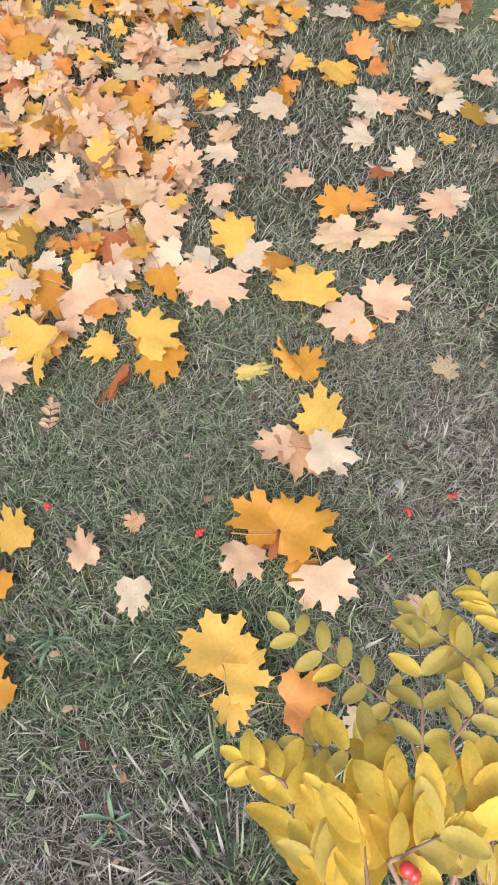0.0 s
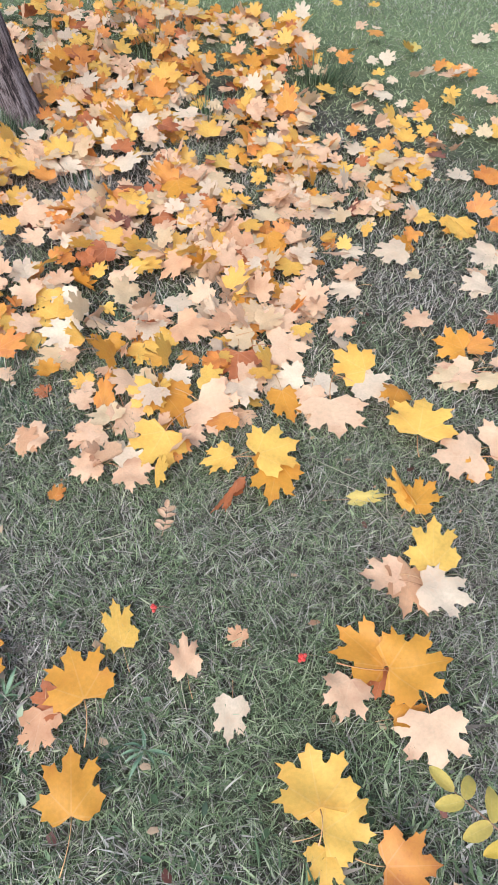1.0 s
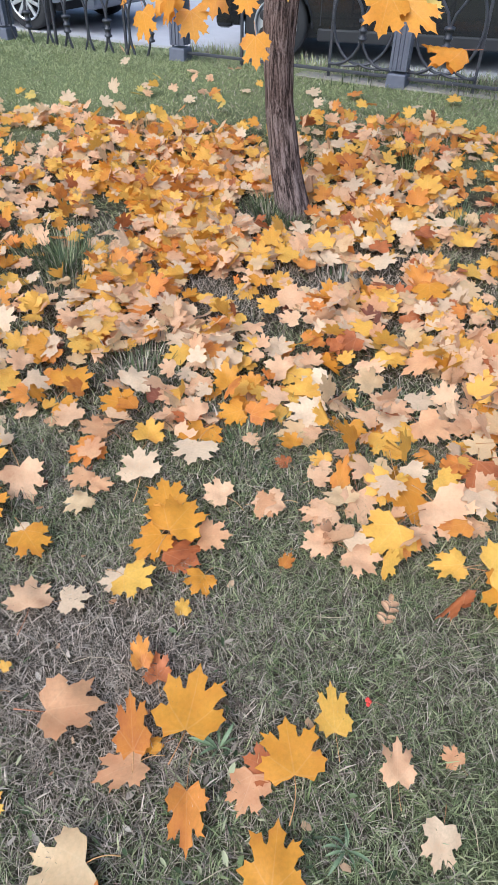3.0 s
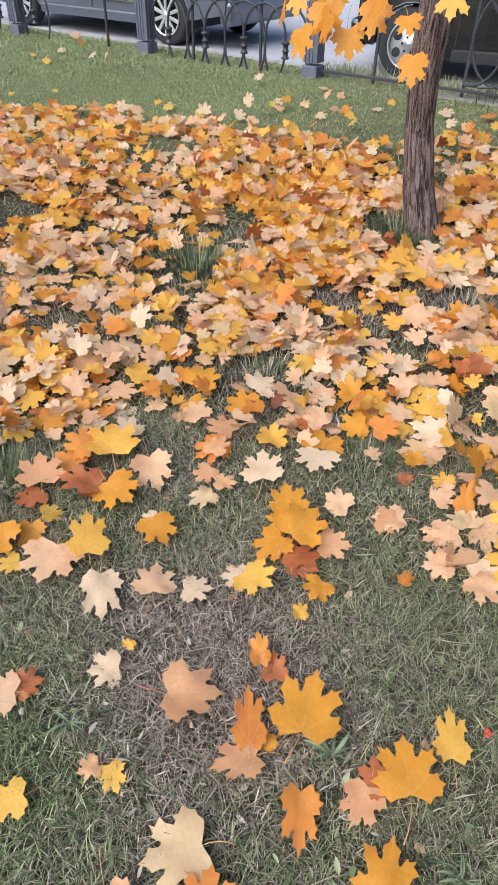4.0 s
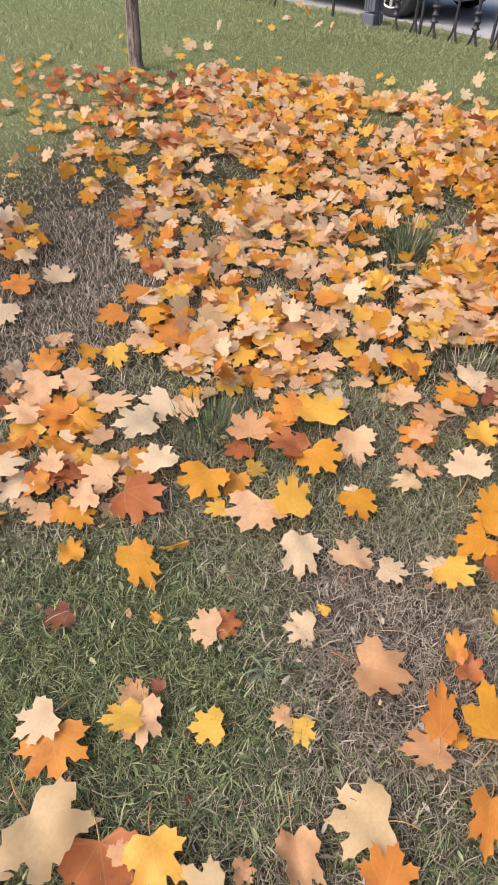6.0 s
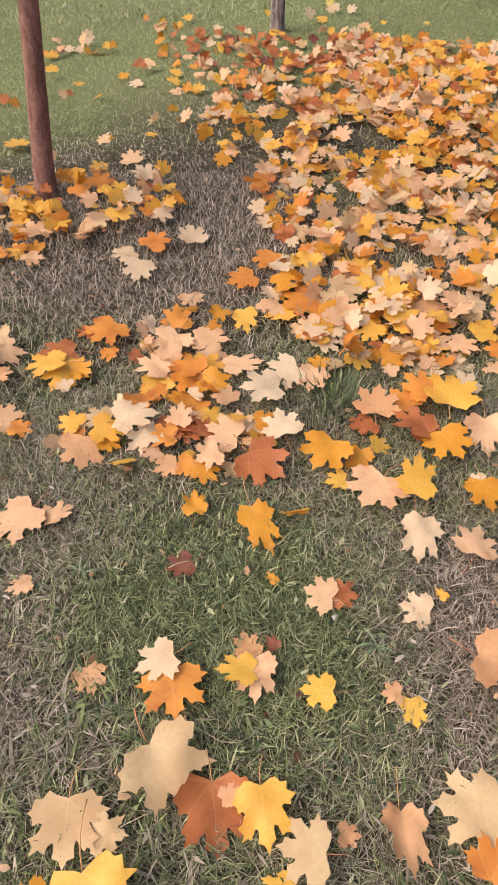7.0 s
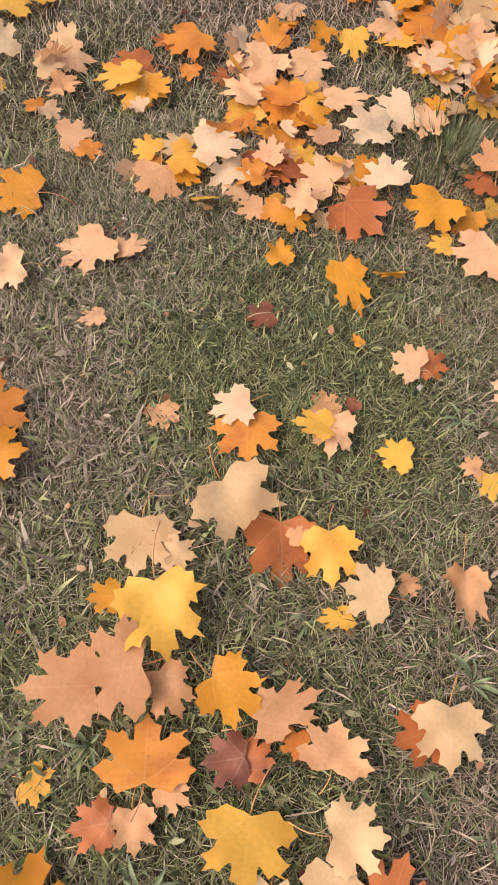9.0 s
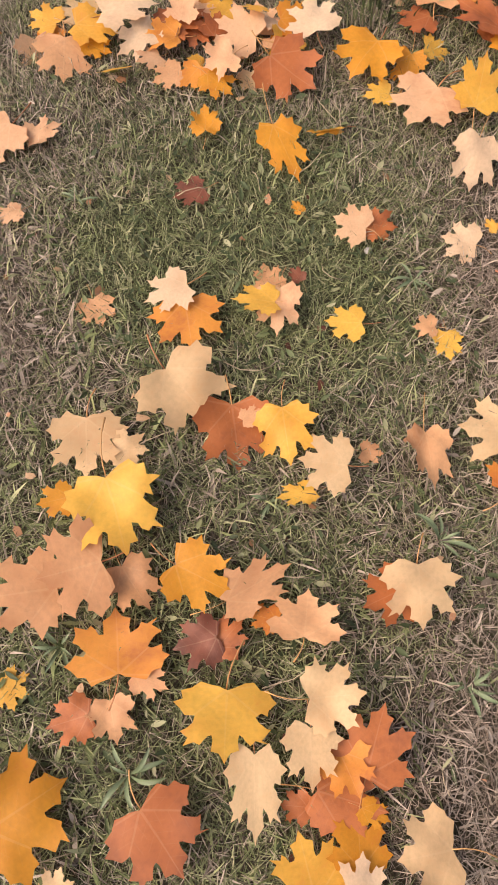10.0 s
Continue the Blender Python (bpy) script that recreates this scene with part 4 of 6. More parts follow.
MAPLE_LAWN_E = [
    (-1.478, 2.687, 0.126, 121, "o", 4, 0.82), (-1.451, 2.674, 0.13, -60, "d", 5, 1.02), (-1.488, 2.682, 0.13, 146, "o", 4, 0.73),
    (-1.489, 3.151, 0.128, 129, "y", 2, 0.86), (-1.484, 3.191, 0.121, 71, "t", 2, 0.68), (-1.35, 2.922, 0.13, 115, "y", 1, 1.01),
    (-1.311, 2.957, 0.083, -25, "t", 1, 0.77), (-1.606, 2.57, 0.107, -34, "c", 3, 0.81), (-1.647, 2.565, 0.088, -11, "t", 3, 0.78),
    (-1.526, 2.363, 0.13, 152, "p", 4, 0.87), (-1.749, 2.384, 0.097, 0, "c", 4, 0.69), (-1.921, 2.273, 0.13, -5, "t", 4, 0.8),
    (-1.879, 2.156, 0.095, -179, "y", 4, 0.79), (-1.757, 2.137, 0.091, -163, "t", 4, 0.7),
]
MAPLE_LAWN_F = [
    (-1.743, 2.181, 0.098, 7, "t", 4, 0.7), (-1.625, 2.102, 0.073, 134, "c", 5, 0.67), (-1.482, 2.229, 0.102, -171, "y", 5, 0.8),
    (-1.452, 2.214, 0.078, 108, "p", 4, 0.66), (-1.499, 2.145, 0.13, -113, "r", 5, 0.8), (-1.597, 2.068, 0.071, -118, "o", 4, 0.7),
    (-1.569, 2.102, 0.088, -47, "r", 4, 0.67), (-1.521, 2.154, 0.109, -1, "t", 4, 0.7), (-1.383, 2.327, 0.091, 60, "t", 4, 0.7),
    (-1.308, 2.414, 0.104, 87, "y", 4, 0.82), (-1.252, 2.397, 0.069, 64, "t", 3, 0.69), (-1.129, 2.457, 0.085, 158, "t", 3, 0.78),
    (-1.214, 2.655, 0.076, 133, "y", 3, 0.69), (-1.046, 2.353, 0.121, 168, "p", 3, 0.79),
]
MAPLE_LAWN_G = [
    (-1.745, 1.932, 0.07, 9, "c", 4, 0.7), (-1.466, 1.988, 0.071, 85, "y", 4, 0.75), (-1.386, 2.085, 0.086, 3, "y", 4, 0.8),
    (-1.227, 2.203, 0.13, -119, "p", 5, 0.75), (-1.158, 2.227, 0.105, 52, "t", 4, 0.7), (-1.379, 1.964, 0.115, 51, "t", 4, 0.6),
    (-1.04, 2.211, 0.072, -2, "y", 3, 0.9), (-1.377, 1.879, 0.062, -30, "y", 1, 0.72), (-1.064, 2.036, 0.07, -43, "c", 1, 0.61),
    (-1.501, 1.83, 0.13, -19, "c", 4, 0.66), (-1.533, 1.528, 0.096, 61, "o", 4, 0.8), (-1.092, 1.823, 0.119, -2, "p", 4, 0.9),
]
FAR_LAWN_A = [
    (-0.202, 2.547, 0.073, 161, "t", 0, 1), (-0.196, 2.469, 0.101, -147, "c", 1, 1), (0.026, 2.901, 0.1, 151, "c", 1, 1),
    (0.113, 2.806, 0.098, 146, "c", 1, 1), (0.154, 2.721, 0.099, 48, "c", 0, 1), (0.199, 2.988, 0.087, -47, "t", 1, 1),
    (-0.056, 3.258, 0.118, 163, "c", 1, 1), (0.035, 3.341, 0.118, -11, "c", 0, -0.9), (-0.322, 2.797, 0.118, 97, "y", 1, 1),
    (-0.365, 3.259, 0.104, 108, "c", 0, 1), (-0.251, 3.276, 0.118, 81, "o", 1, 1), (-0.234, 3.04, 0.082, 58, "c", 0, 1),
    (-3.132, 0.169, 0.118, -25, "c", 2, 1), (-3.22, 0.156, 0.105, -78, "c", 1, 1),
]
FAR_LAWN_B = [
    (-3.242, 0.222, 0.118, 128, "o", 1, 1), (-3.238, 0.414, 0.118, 180, "c", 1, 1), (-2.912, 0.559, 0.118, -85, "o", 1, 1),
    (-3.026, 0.683, 0.118, -50, "o", 2, 1), (-3.646, -0.158, 0.118, -179, "y", 2, 1), (-3.81, 0.099, 0.118, 136, "o", 2, 1),
    (-4.063, 0.013, 0.118, 10, "y", 1, 1), (-3.852, 0.355, 0.118, -160, "c", 2, 1), (-3.722, 0.141, 0.118, 103, "y", 1, 1),
    (-3.458, -0.193, 0.118, -162, "t", 1, 1), (-3.351, -0.379, 0.095, 158, "o", 1, 1), (-4.042, -0.464, 0.112, -137, "o", 1, 1),
    (-4.35, -0.526, 0.118, -147, "y", 1, 1), (-4.507, -0.201, 0.118, -170, "y", 1, 1),
]
FAR_LAWN_C = [
    (-4.11, 0.328, 0.118, 174, "t", 1, 1), (-3.025, -0.468, 0.082, 105, "y", 1, 1), (-2.967, -0.547, 0.112, 161, "y", 1, 1),
    (-3.165, -0.472, 0.083, -103, "r", 0, 1),
]
LEAF_PATCHES = (PILE_A, PILE_B, PILE_C, PILE_D, PILE_E, WEST_LAWN_A, SOUTH_LAWN_A, WEST_PATCH_A, WEST_PATCH_B, WEST_PATCH_C, WEST_PATCH_D, WEST_PATCH_E, WEST_PATCH_F, MID_LAWN_A, MID_LAWN_B, MID_LAWN_C, FIRST_LAWN_A, FIRST_LAWN_B, FIRST_LAWN_C, FIRST_LAWN_D, FIRST_LAWN_E, FIRST_LAWN_F, SHRUB_LAWN_A, SHRUB_LAWN_B, SHRUB_LAWN_C, SHRUB_LAWN_D, MAPLE_LAWN_A, MAPLE_LAWN_B, MAPLE_LAWN_C, MAPLE_LAWN_D, MAPLE_LAWN_E, MAPLE_LAWN_F, MAPLE_LAWN_G, FAR_LAWN_A, FAR_LAWN_B, FAR_LAWN_C)
PLACED = []
for patch in LEAF_PATCHES:
    for x, y, size, heading, tone, layer, wide in patch:
        PLACED.append((x, y, size, heading, tone, layer, wide))
PLACED.sort(key=lambda p: min((p[0] + 0.45) ** 2 + (p[1] - 0.6) ** 2, (p[0] + 0.9) ** 2 + (p[1] - 0.1) ** 2))
SINGLE = 300
CENTRES = [(x + 0.45 * size * math.cos(radians(heading)), y + 0.45 * size * math.sin(radians(heading)), 0.42 * size) for x, y, size, heading, tone, layer, wide in PLACED]


def leaned_to_walk(x, y, heading, angle):
    """Tip and roll of a leaf that leans by an angle towards the walk in the south-east, added so that it faces the view
    and the heaps look brighter.
    """
    d = math.atan2(0.1 - y, -0.55 - x) - radians(heading)
    return -angle * math.cos(d), -angle * math.sin(d)


def laid(i, row):
    """How the leaf of one row lies: its shape, lift, tip, roll and width."""
    lean = random.Random(i + 1)
    folded = row[6] < 0
    far = min(1.0, math.hypot(row[0] + 0.6, row[1] - 0.2) / 1.6)
    tip, roll = leaned_to_walk(row[0], row[1], row[3], far * (5 + 3.5 * row[5]))
    return (KINDS + i % 6 if folded else lean.randrange(KINDS)), 0.021 + 0.011 * row[5], tip + lean.gauss(0, 5), roll + lean.gauss(0, 6), abs(row[6])


for i, row in enumerate(PLACED[:SINGLE]):
    kind, lift, tip, roll, wide = laid(i, row)
    maple_leaf(*row[:5], kind, lift, tip, roll, wide)


# ---- the carpet of leaves: the nearest as single leaves, the rest as one layer ----
DENSE_MAPLE = [(-4.09, 3.01), (-3.75, 3.56), (-3.17, 3.85), (-2.16, 4.76), (-1.44, 4.71), (-0.69, 2.02), (-0.77, 1.61), (-0.94, 1.45), (-1.13, 1.48), (-1.31, 1.51), (-1.59, 1.49), (-1.76, 1.37), (-1.97, 1.37), (-2.14, 1.29)]
DENSE_RIGHT = [(-1.72, 3.07), (-0.56, 3.42), (-0.46, 2.92), (-0.49, 2.56), (-0.65, 2.31), (-0.74, 2.07), (-0.43, 1.83), (-0.46, 1.62), (-0.64, 1.62), (-0.87, 1.45), (-1.05, 1.37)]
DENSE_LEFT = [(-6.21, 2.36), (-5.12, 3.58), (-3.37, 3.76), (-1.54, 1.48), (-1.75, 1.24), (-2.02, 1.13), (-2.27, 1.01), (-2.23, 0.66), (-2.69, 0.50), (-3.42, 0.92), (-3.92, 0.98), (-4.95, 1.57)]
UPPER_WEST = [(-5.28, 1.10), (-5.67, 1.79), (-5.75, 2.90), (-2.21, 0.95), (-2.21, 0.71), (-2.58, 0.46), (-3.06, 0.81), (-3.44, 0.74), (-4.59, 0.81)]
PATCH_GROUND = [(-2.58, 0.02), (-2.53, 0.37), (-2.27, 0.47), (-1.93, 0.32), (-1.98, 0.14), (-2.16, -0.07), (-2.18, -0.26), (-2.35, -0.24), (-2.35, -0.02)]
SAPLING_FOOT = [(-4.51, -0.78), (-4.43, -0.45), (-4.12, -0.21), (-4.06, 0.05), (-3.91, 0.43), (-3.60, 0.50), (-3.37, 0.17), (-3.34, -0.26), (-3.53, -0.46), (-3.70, -0.73)]

HEAP_A = [(-2.70, 0.05), (-2.77, 0.23), (-2.51, 0.44), (-2.36, 0.43), (-2.28, 0.26), (-2.42, 0.04)]
HEAP_B = [(-2.35, -0.24), (-2.31, 0.12), (-2.33, 0.31), (-2.13, 0.46), (-1.91, 0.31), (-1.95, 0.14), (-2.06, -0.06), (-2.17, -0.25)]
HEAP_C = [(-2.79, -0.47), (-2.83, -0.34), (-2.54, -0.12), (-2.45, -0.17), (-2.51, -0.42), (-2.37, -0.67), (-2.65, -0.72)]
HEAP_D = [(-2.81, 0.54), (-2.85, 0.91), (-2.62, 1.21), (-2.13, 1.05), (-1.81, 0.75), (-1.94, 0.58), (-2.17, 0.65), (-2.48, 0.59)]
HEAP_E = [(-2.47, 0.38), (-2.38, 0.49), (-2.20, 0.47), (-2.01, 0.45), (-1.88, 0.29), (-2.05, 0.19), (-2.28, 0.24)]
HEAP_F = [(-2.18, 0.63), (-2.10, 0.78), (-2.12, 0.99), (-1.83, 0.83), (-1.85, 0.69), (-1.98, 0.56)]
HEAP_H = [(-6.46, 1.22), (-6.67, 1.74), (-6.20, 2.14), (-5.61, 2.60), (-4.18, 1.55), (-3.68, 1.03), (-4.39, 1.06), (-4.99, 0.82)]
HEAP_G = [(-1.44, 1.92), (-1.08, 1.98), (-0.86, 2.01), (-0.50, 1.88), (-0.39, 1.79), (-0.40, 1.63), (-0.69, 1.69), (-0.62, 1.38), (-0.81, 1.34), (-0.99, 1.21), (-1.11, 1.19)]


def inside(x, y, poly):
    hit = False
    for (ax, ay), (bx, by) in zip(poly, poly[1:] + poly[:1]):
        if (ay > y) != (by > y) and x < ax + (y - ay) / (by - ay) * (bx - ax):
            hit = not hit
    return hit


def tone_at(rng, x, y):
    """Orange and yellow heaps under the maple, paler leaves to the east, brown ones by the saplings."""
    heap = 0.5 + 0.8 * noise.noise((x * 1.7 + 4, y * 1.7, 9.0))
    pale = np.clip(0.54 + 0.05 * (x + 1.8) + 0.55 * (heap - 0.5), 0.18, 0.78)
    if y > 4.0:
        pale *= 0.85
    brown = 0.6 if math.hypot(x + 6.3, y - 1.9) < 0.9 else 0.08 if x < -4.6 else 0.03
    r = rng.random()
    if y > np.interp(x, *CARPET_END):
        return rng.choice("ttccyygo")
    if r < brown:
        return "r" if rng.random() < 0.9 else "b"
    if r < brown + pale:
        return rng.choice("ttttscc" if y < 2.2 else "tttsscc")
    return rng.choice("yyyyddoo")


# where the thick of the leaves ends towards the fence
CARPET_END = ((-8.5, -6.3, -5.8, -5.5, -5.0, -4.4, -4.0, -3.5, -3.1, -2.65, -1.6, 0.6), (1.2, 1.7, 2.3, 2.95, 3.3, 3.35, 3.5, 3.8, 4.25, 4.7, 4.55, 4.3))


def carpet():
    rng = random.Random(5)
    stray = random.Random(6)
    spots = []

    def strew(n, x0, x1, y0, y1, poly, gap, seed, height=0.05):
        for _ in range(n):
            x, y = rng.uniform(x0, x1), rng.uniform(y0, y1)
            if poly and not inside(x, y, poly):
                continue
            if noise.noise((x * 2.1 + seed, y * 2.1, 3.1)) + 0.5 * noise.noise((x * 5.3, y * 5.3, seed)) < gap:
                continue
            if y > np.interp(x, *CARPET_END) + 0.25 * noise.noise((x * 3, y * 3, 1.7)) and stray.random() < 0.8:
                continue
            if (x - MAPLE[0]) ** 2 + (y - MAPLE[1]) ** 2 < 0.022 or (x - SAPLING_RED[0]) ** 2 + (y - SAPLING_RED[1]) ** 2 < 0.01:
                continue
            if any((x - a) ** 2 + (y - b) ** 2 < r * r for a, b, r in CLEAR) or any((x - a) ** 2 + (y - b) ** 2 < r * r for a, b, r in CENTRES):
                continue
            spots.append((x, y, height))

    strew(3700, -4.1, -0.6, 1.45, 4.8, DENSE_MAPLE, -0.36, 1.0, 0.06)
    strew(600, -1.75, -0.4, 1.5, 3.45, DENSE_RIGHT, -0.30, 2.0)
    strew(3600, -6.3, -1.5, 0.45, 3.8, DENSE_LEFT, -0.34, 3.0, 0.06)
    strew(1200, -5.8, -2.2, 0.45, 2.9, UPPER_WEST, -0.26, 3.5)
    strew(700, -3.3, -1.5, 2.25, 3.3, None, -0.30, 3.6, 0.07)
    strew(40, -2.6, -1.9, -0.3, 0.5, PATCH_GROUND, -0.4, 3.7, 0.025)
    strew(330, -4.6, -3.3, -0.8, 0.5, SAPLING_FOOT, -0.42, 4.0, 0.06)
    strew(420, -8.5, 0.6, 2.2, 5.4, None, -0.02, 5.0, 0.09)
    strew(420, -4.6, 0.6, 3.4, 4.9, None, -0.20, 5.5, 0.08)
    strew(330, -7.0, -2.7, -1.4, 1.6, None, 0.02, 6.0, 0.05)
    strew(170, -7.3, -5.4, 1.0, 2.8, None, -0.2, 6.5, 0.04)
    strew(70, -1.0, 1.2, 2.2, 4.6, None, 0.0, 7.0, 0.04)
    strew(32, -2.77, -2.28, 0.04, 0.44, HEAP_A, -0.3, 8.0, 0.03)
    strew(39, -2.35, -1.91, -0.25, 0.46, HEAP_B, -0.3, 8.0, 0.03)
    strew(33, -2.83, -2.37, -0.72, -0.12, HEAP_C, -0.3, 8.0, 0.03)
    strew(133, -2.85, -1.81, 0.54, 1.21, HEAP_D, -0.3, 8.0, 0.03)
    strew(19, -2.47, -1.88, 0.19, 0.49, HEAP_E, -0.3, 8.0, 0.03)
    strew(22, -2.18, -1.83, 0.56, 0.99, HEAP_F, -0.3, 8.0, 0.03)
    strew(104, -1.44, -0.39, 1.19, 2.01, HEAP_G, -0.3, 8.0, 0.03)
    strew(372, -6.67, -3.68, 0.82, 2.60, HEAP_H, -0.10, 9.0, 0.03)
    strewn = []
    for x, y, height in spots:
        tone = tone_at(rng, x, y)
        size = rng.uniform(0.052, 0.098)
        kind = rng.randrange(KINDS + len(FOLDS)) if rng.random() < 0.35 else rng.randrange(KINDS)
        lift = 0.018 + height * rng.random() ** 1.3
        heading = rng.uniform(0, 360)
        tip, roll = leaned_to_walk(x, y, heading + 90, rng.gauss(5 + 3.0 * math.hypot(x + 0.6, y - 0.2), 8))
        tip, roll = tip + rng.gauss(0, 8), roll + rng.gauss(0, 8)
        upright = 0.34 if x < -3.3 and y < 0.75 else 0.22
        if rng.random() < upright:
            tip, lift = rng.uniform(20, 70), lift + 0.02
        if rng.random() < 0.12:
            roll += 180
        strewn.append((x, y, size, heading, tone, kind, lift, tip, roll, 1.0))
    for i, row in enumerate(PLACED):
        if i >= SINGLE:
            kind, lift, tip, roll, wide = laid(i, row)
            strewn.append((*row[:3], row[3] - 90, row[4], kind, lift, tip, roll, wide))
    verts, tris, uvs, mats, count = [], [], [], [], 0
    order = list(LEAF_TONES)
    for x, y, size, heading, tone, kind, lift, tip, roll, wide in strewn:
        v, t, flat = FOLDS[kind - KINDS] if kind >= KINDS else BLADES[kind]
        m = pose(x, y, float(ground_z(x, y)) + lift, 0, 0, heading) @ pose(0, 0, 0, tip, roll, 0) @ Matrix.Diagonal((size * wide, size, size, 1))
        m = np.array(m)
        verts.append(v @ m[:3, :3].T + m[:3, 3])
        tris.append(t + count)
        uvs.append(flat)
        mats.append(np.full(len(t), order.index(tone)))
        count += len(v)
    me = fast_mesh("leaf_litter", np.concatenate(verts), np.concatenate(tris), [LITTER_MATS[k] for k in order], np.concatenate(uvs), np.concatenate(mats), True)
    tagged(new("leaf_litter", me), "thick carpet of yellow, orange and tan fallen maple leaves", "leaves", kind="stuff")


CLEAR = [(-2.55, 3.0, 0.16), (-2.47, 2.86, 0.13), (-2.87, 1.91, 0.15), (-3.0, 2.3, 0.15), (-3.1, 2.45, 0.12), (-1.9, 2.49, 0.13), (-1.78, 2.57, 0.11), (-2.23, 2.17, 0.10), (-2.02, 1.58, 0.15), (-2.14, 1.5, 0.08),
         (-1.41, 2.35, 0.07), (-1.47, 3.12, 0.13), (-1.27, 2.87, 0.09), (-1.52, 1.5, 0.10), (-1.23, 2.0, 0.10), (-1.11, 2.56, 0.06), (-3.27, 2.52, 0.12), (-4.32, 1.66, 0.16), (-2.86, 1.14, 0.12), (-2.08, 2.14, 0.08),
         (-3.89, 0.70, 0.14), (-4.45, 0.55, 0.14), (-3.46, 0.64, 0.14), (-3.04, -0.08, 0.24), (-2.23, 0.61, 0.08), (-4.89, 1.2, 0.12), (-4.55, 1.36, 0.12),
         (-1.89, 2.49, 0.13), (-1.77, 2.58, 0.10), (-2.05, 2.46, 0.09), (-1.64, 2.70, 0.09), (-1.43, 2.36, 0.08), (-1.23, 2.05, 0.12), (-1.34, 1.99, 0.09), (-1.38, 1.91, 0.08), (-1.46, 1.89, 0.07), (-1.84, 2.07, 0.07),
         (-1.50, 1.54, 0.08), (-1.50, 3.05, 0.13), (-1.44, 3.22, 0.12), (-1.58, 3.09, 0.09), (-1.63, 2.96, 0.09), (-1.13, 2.58, 0.08), (-1.58, 3.58, 0.13), (-1.78, 4.14, 0.16), (-1.72, 3.83, 0.13), (-2.42, 2.94, 0.15), (-2.28, 2.89, 0.10),
         (-2.83, 3.96, 0.12), (-3.05, 4.26, 0.12), (-2.17, 3.85, 0.08), (-1.27, 1.76, 0.08), (-1.12, 1.91, 0.08), (-1.12, 2.08, 0.09), (-1.73, 2.92, 0.08), (-2.36, 4.06, 0.09), (-2.03, 4.75, 0.16), (-3.4, 4.5, 0.2)]
carpet()


# ---- trees ----
def trunk(name, points, radii, material, label, wobble=0.06):
    """A tapered trunk whose outline swells and narrows."""
    pts = [Vector(p) for p in points]
    fine, rad = [], []
    n = 60
    for i in range(n + 1):
        t = i / n * (len(pts) - 1)
        k = min(int(t), len(pts) - 2)
        fine.append(pts[k].lerp(pts[k + 1], t - k))
        rad.append(radii[k] + (radii[k + 1] - radii[k]) * (t - k))
    for _ in range(3):
        fine = [fine[0]] + [(fine[i - 1] + fine[i] * 2 + fine[i + 1]) / 4 for i in range(1, n)] + [fine[n]]
    sides = 64
    verts, faces = tube_arrays(fine, rad, sides)
    verts = [Vector(v) for v in verts]
    straight, run = [], 0.0
    for i in range(n + 1):
        c = fine[i]
        run += (c - fine[max(0, i - 1)]).length
        for k in range(sides):
            a = 2 * math.pi * k / sides
            d = verts[i * sides + k] - c
            u, w = math.cos(a), math.sin(a)
            s = 1 + wobble * (0.7 * noise.noise((u * 1.2, w * 1.2, run * 2.2 + len(name))) + 0.5 * noise.noise((u * 2, w * 2, run * 7)))
            s += 0.35 * wobble * abs(noise.noise((u * 9, w * 9, run * 2.5)))
            verts[i * sides + k] = c + d * s
            straight += [u * rad[i], w * rad[i], run]
    me = mesh_of(name, verts, faces, (material,), True)
    me.attributes.new("straight", "FLOAT_VECTOR", "POINT").data.foreach_set("vector", straight)
    return me


def hung_leaf(parent, top, size, heading, tone, kind, down=70, roll=0):
    ob = part("hanging_leaf", blade_data(kind, tone), parent, m=parent.matrix_world.inverted() @ pose(*top, 0, 0, heading) @ pose(0, 0, 0, -down, roll, 180) @ Matrix.Scale(size, 4))
    part("stalk", STALKS[kind % 6], ob)
    return ob


def held_leaf(parent, stem, tip, tone, kind, facing, wide=1.0, draped=False):
    """A leaf on the tree from its stalk's joint to the end of its middle lobe; a draped one hangs folded over its midrib."""
    along = Vector(tip) - Vector(stem)
    size = along.length
    along.normalize()
    out = Vector((math.cos(radians(facing)), math.sin(radians(facing)), 0.25))
    side = along.cross(out).normalized()
    if draped and side.z < 0:
        side = -side
    face = side.cross(along)
    m = Matrix((side, along, face)).transposed().to_4x4()
    m.translation = Vector(stem)
    ob = part("hanging_leaf", blade_data(kind, tone), parent, m=parent.matrix_world.inverted() @ m @ Matrix.Diagonal((size * wide, size, size, 1)))
    part("stalk", STALKS[kind % 6], ob)
    return ob


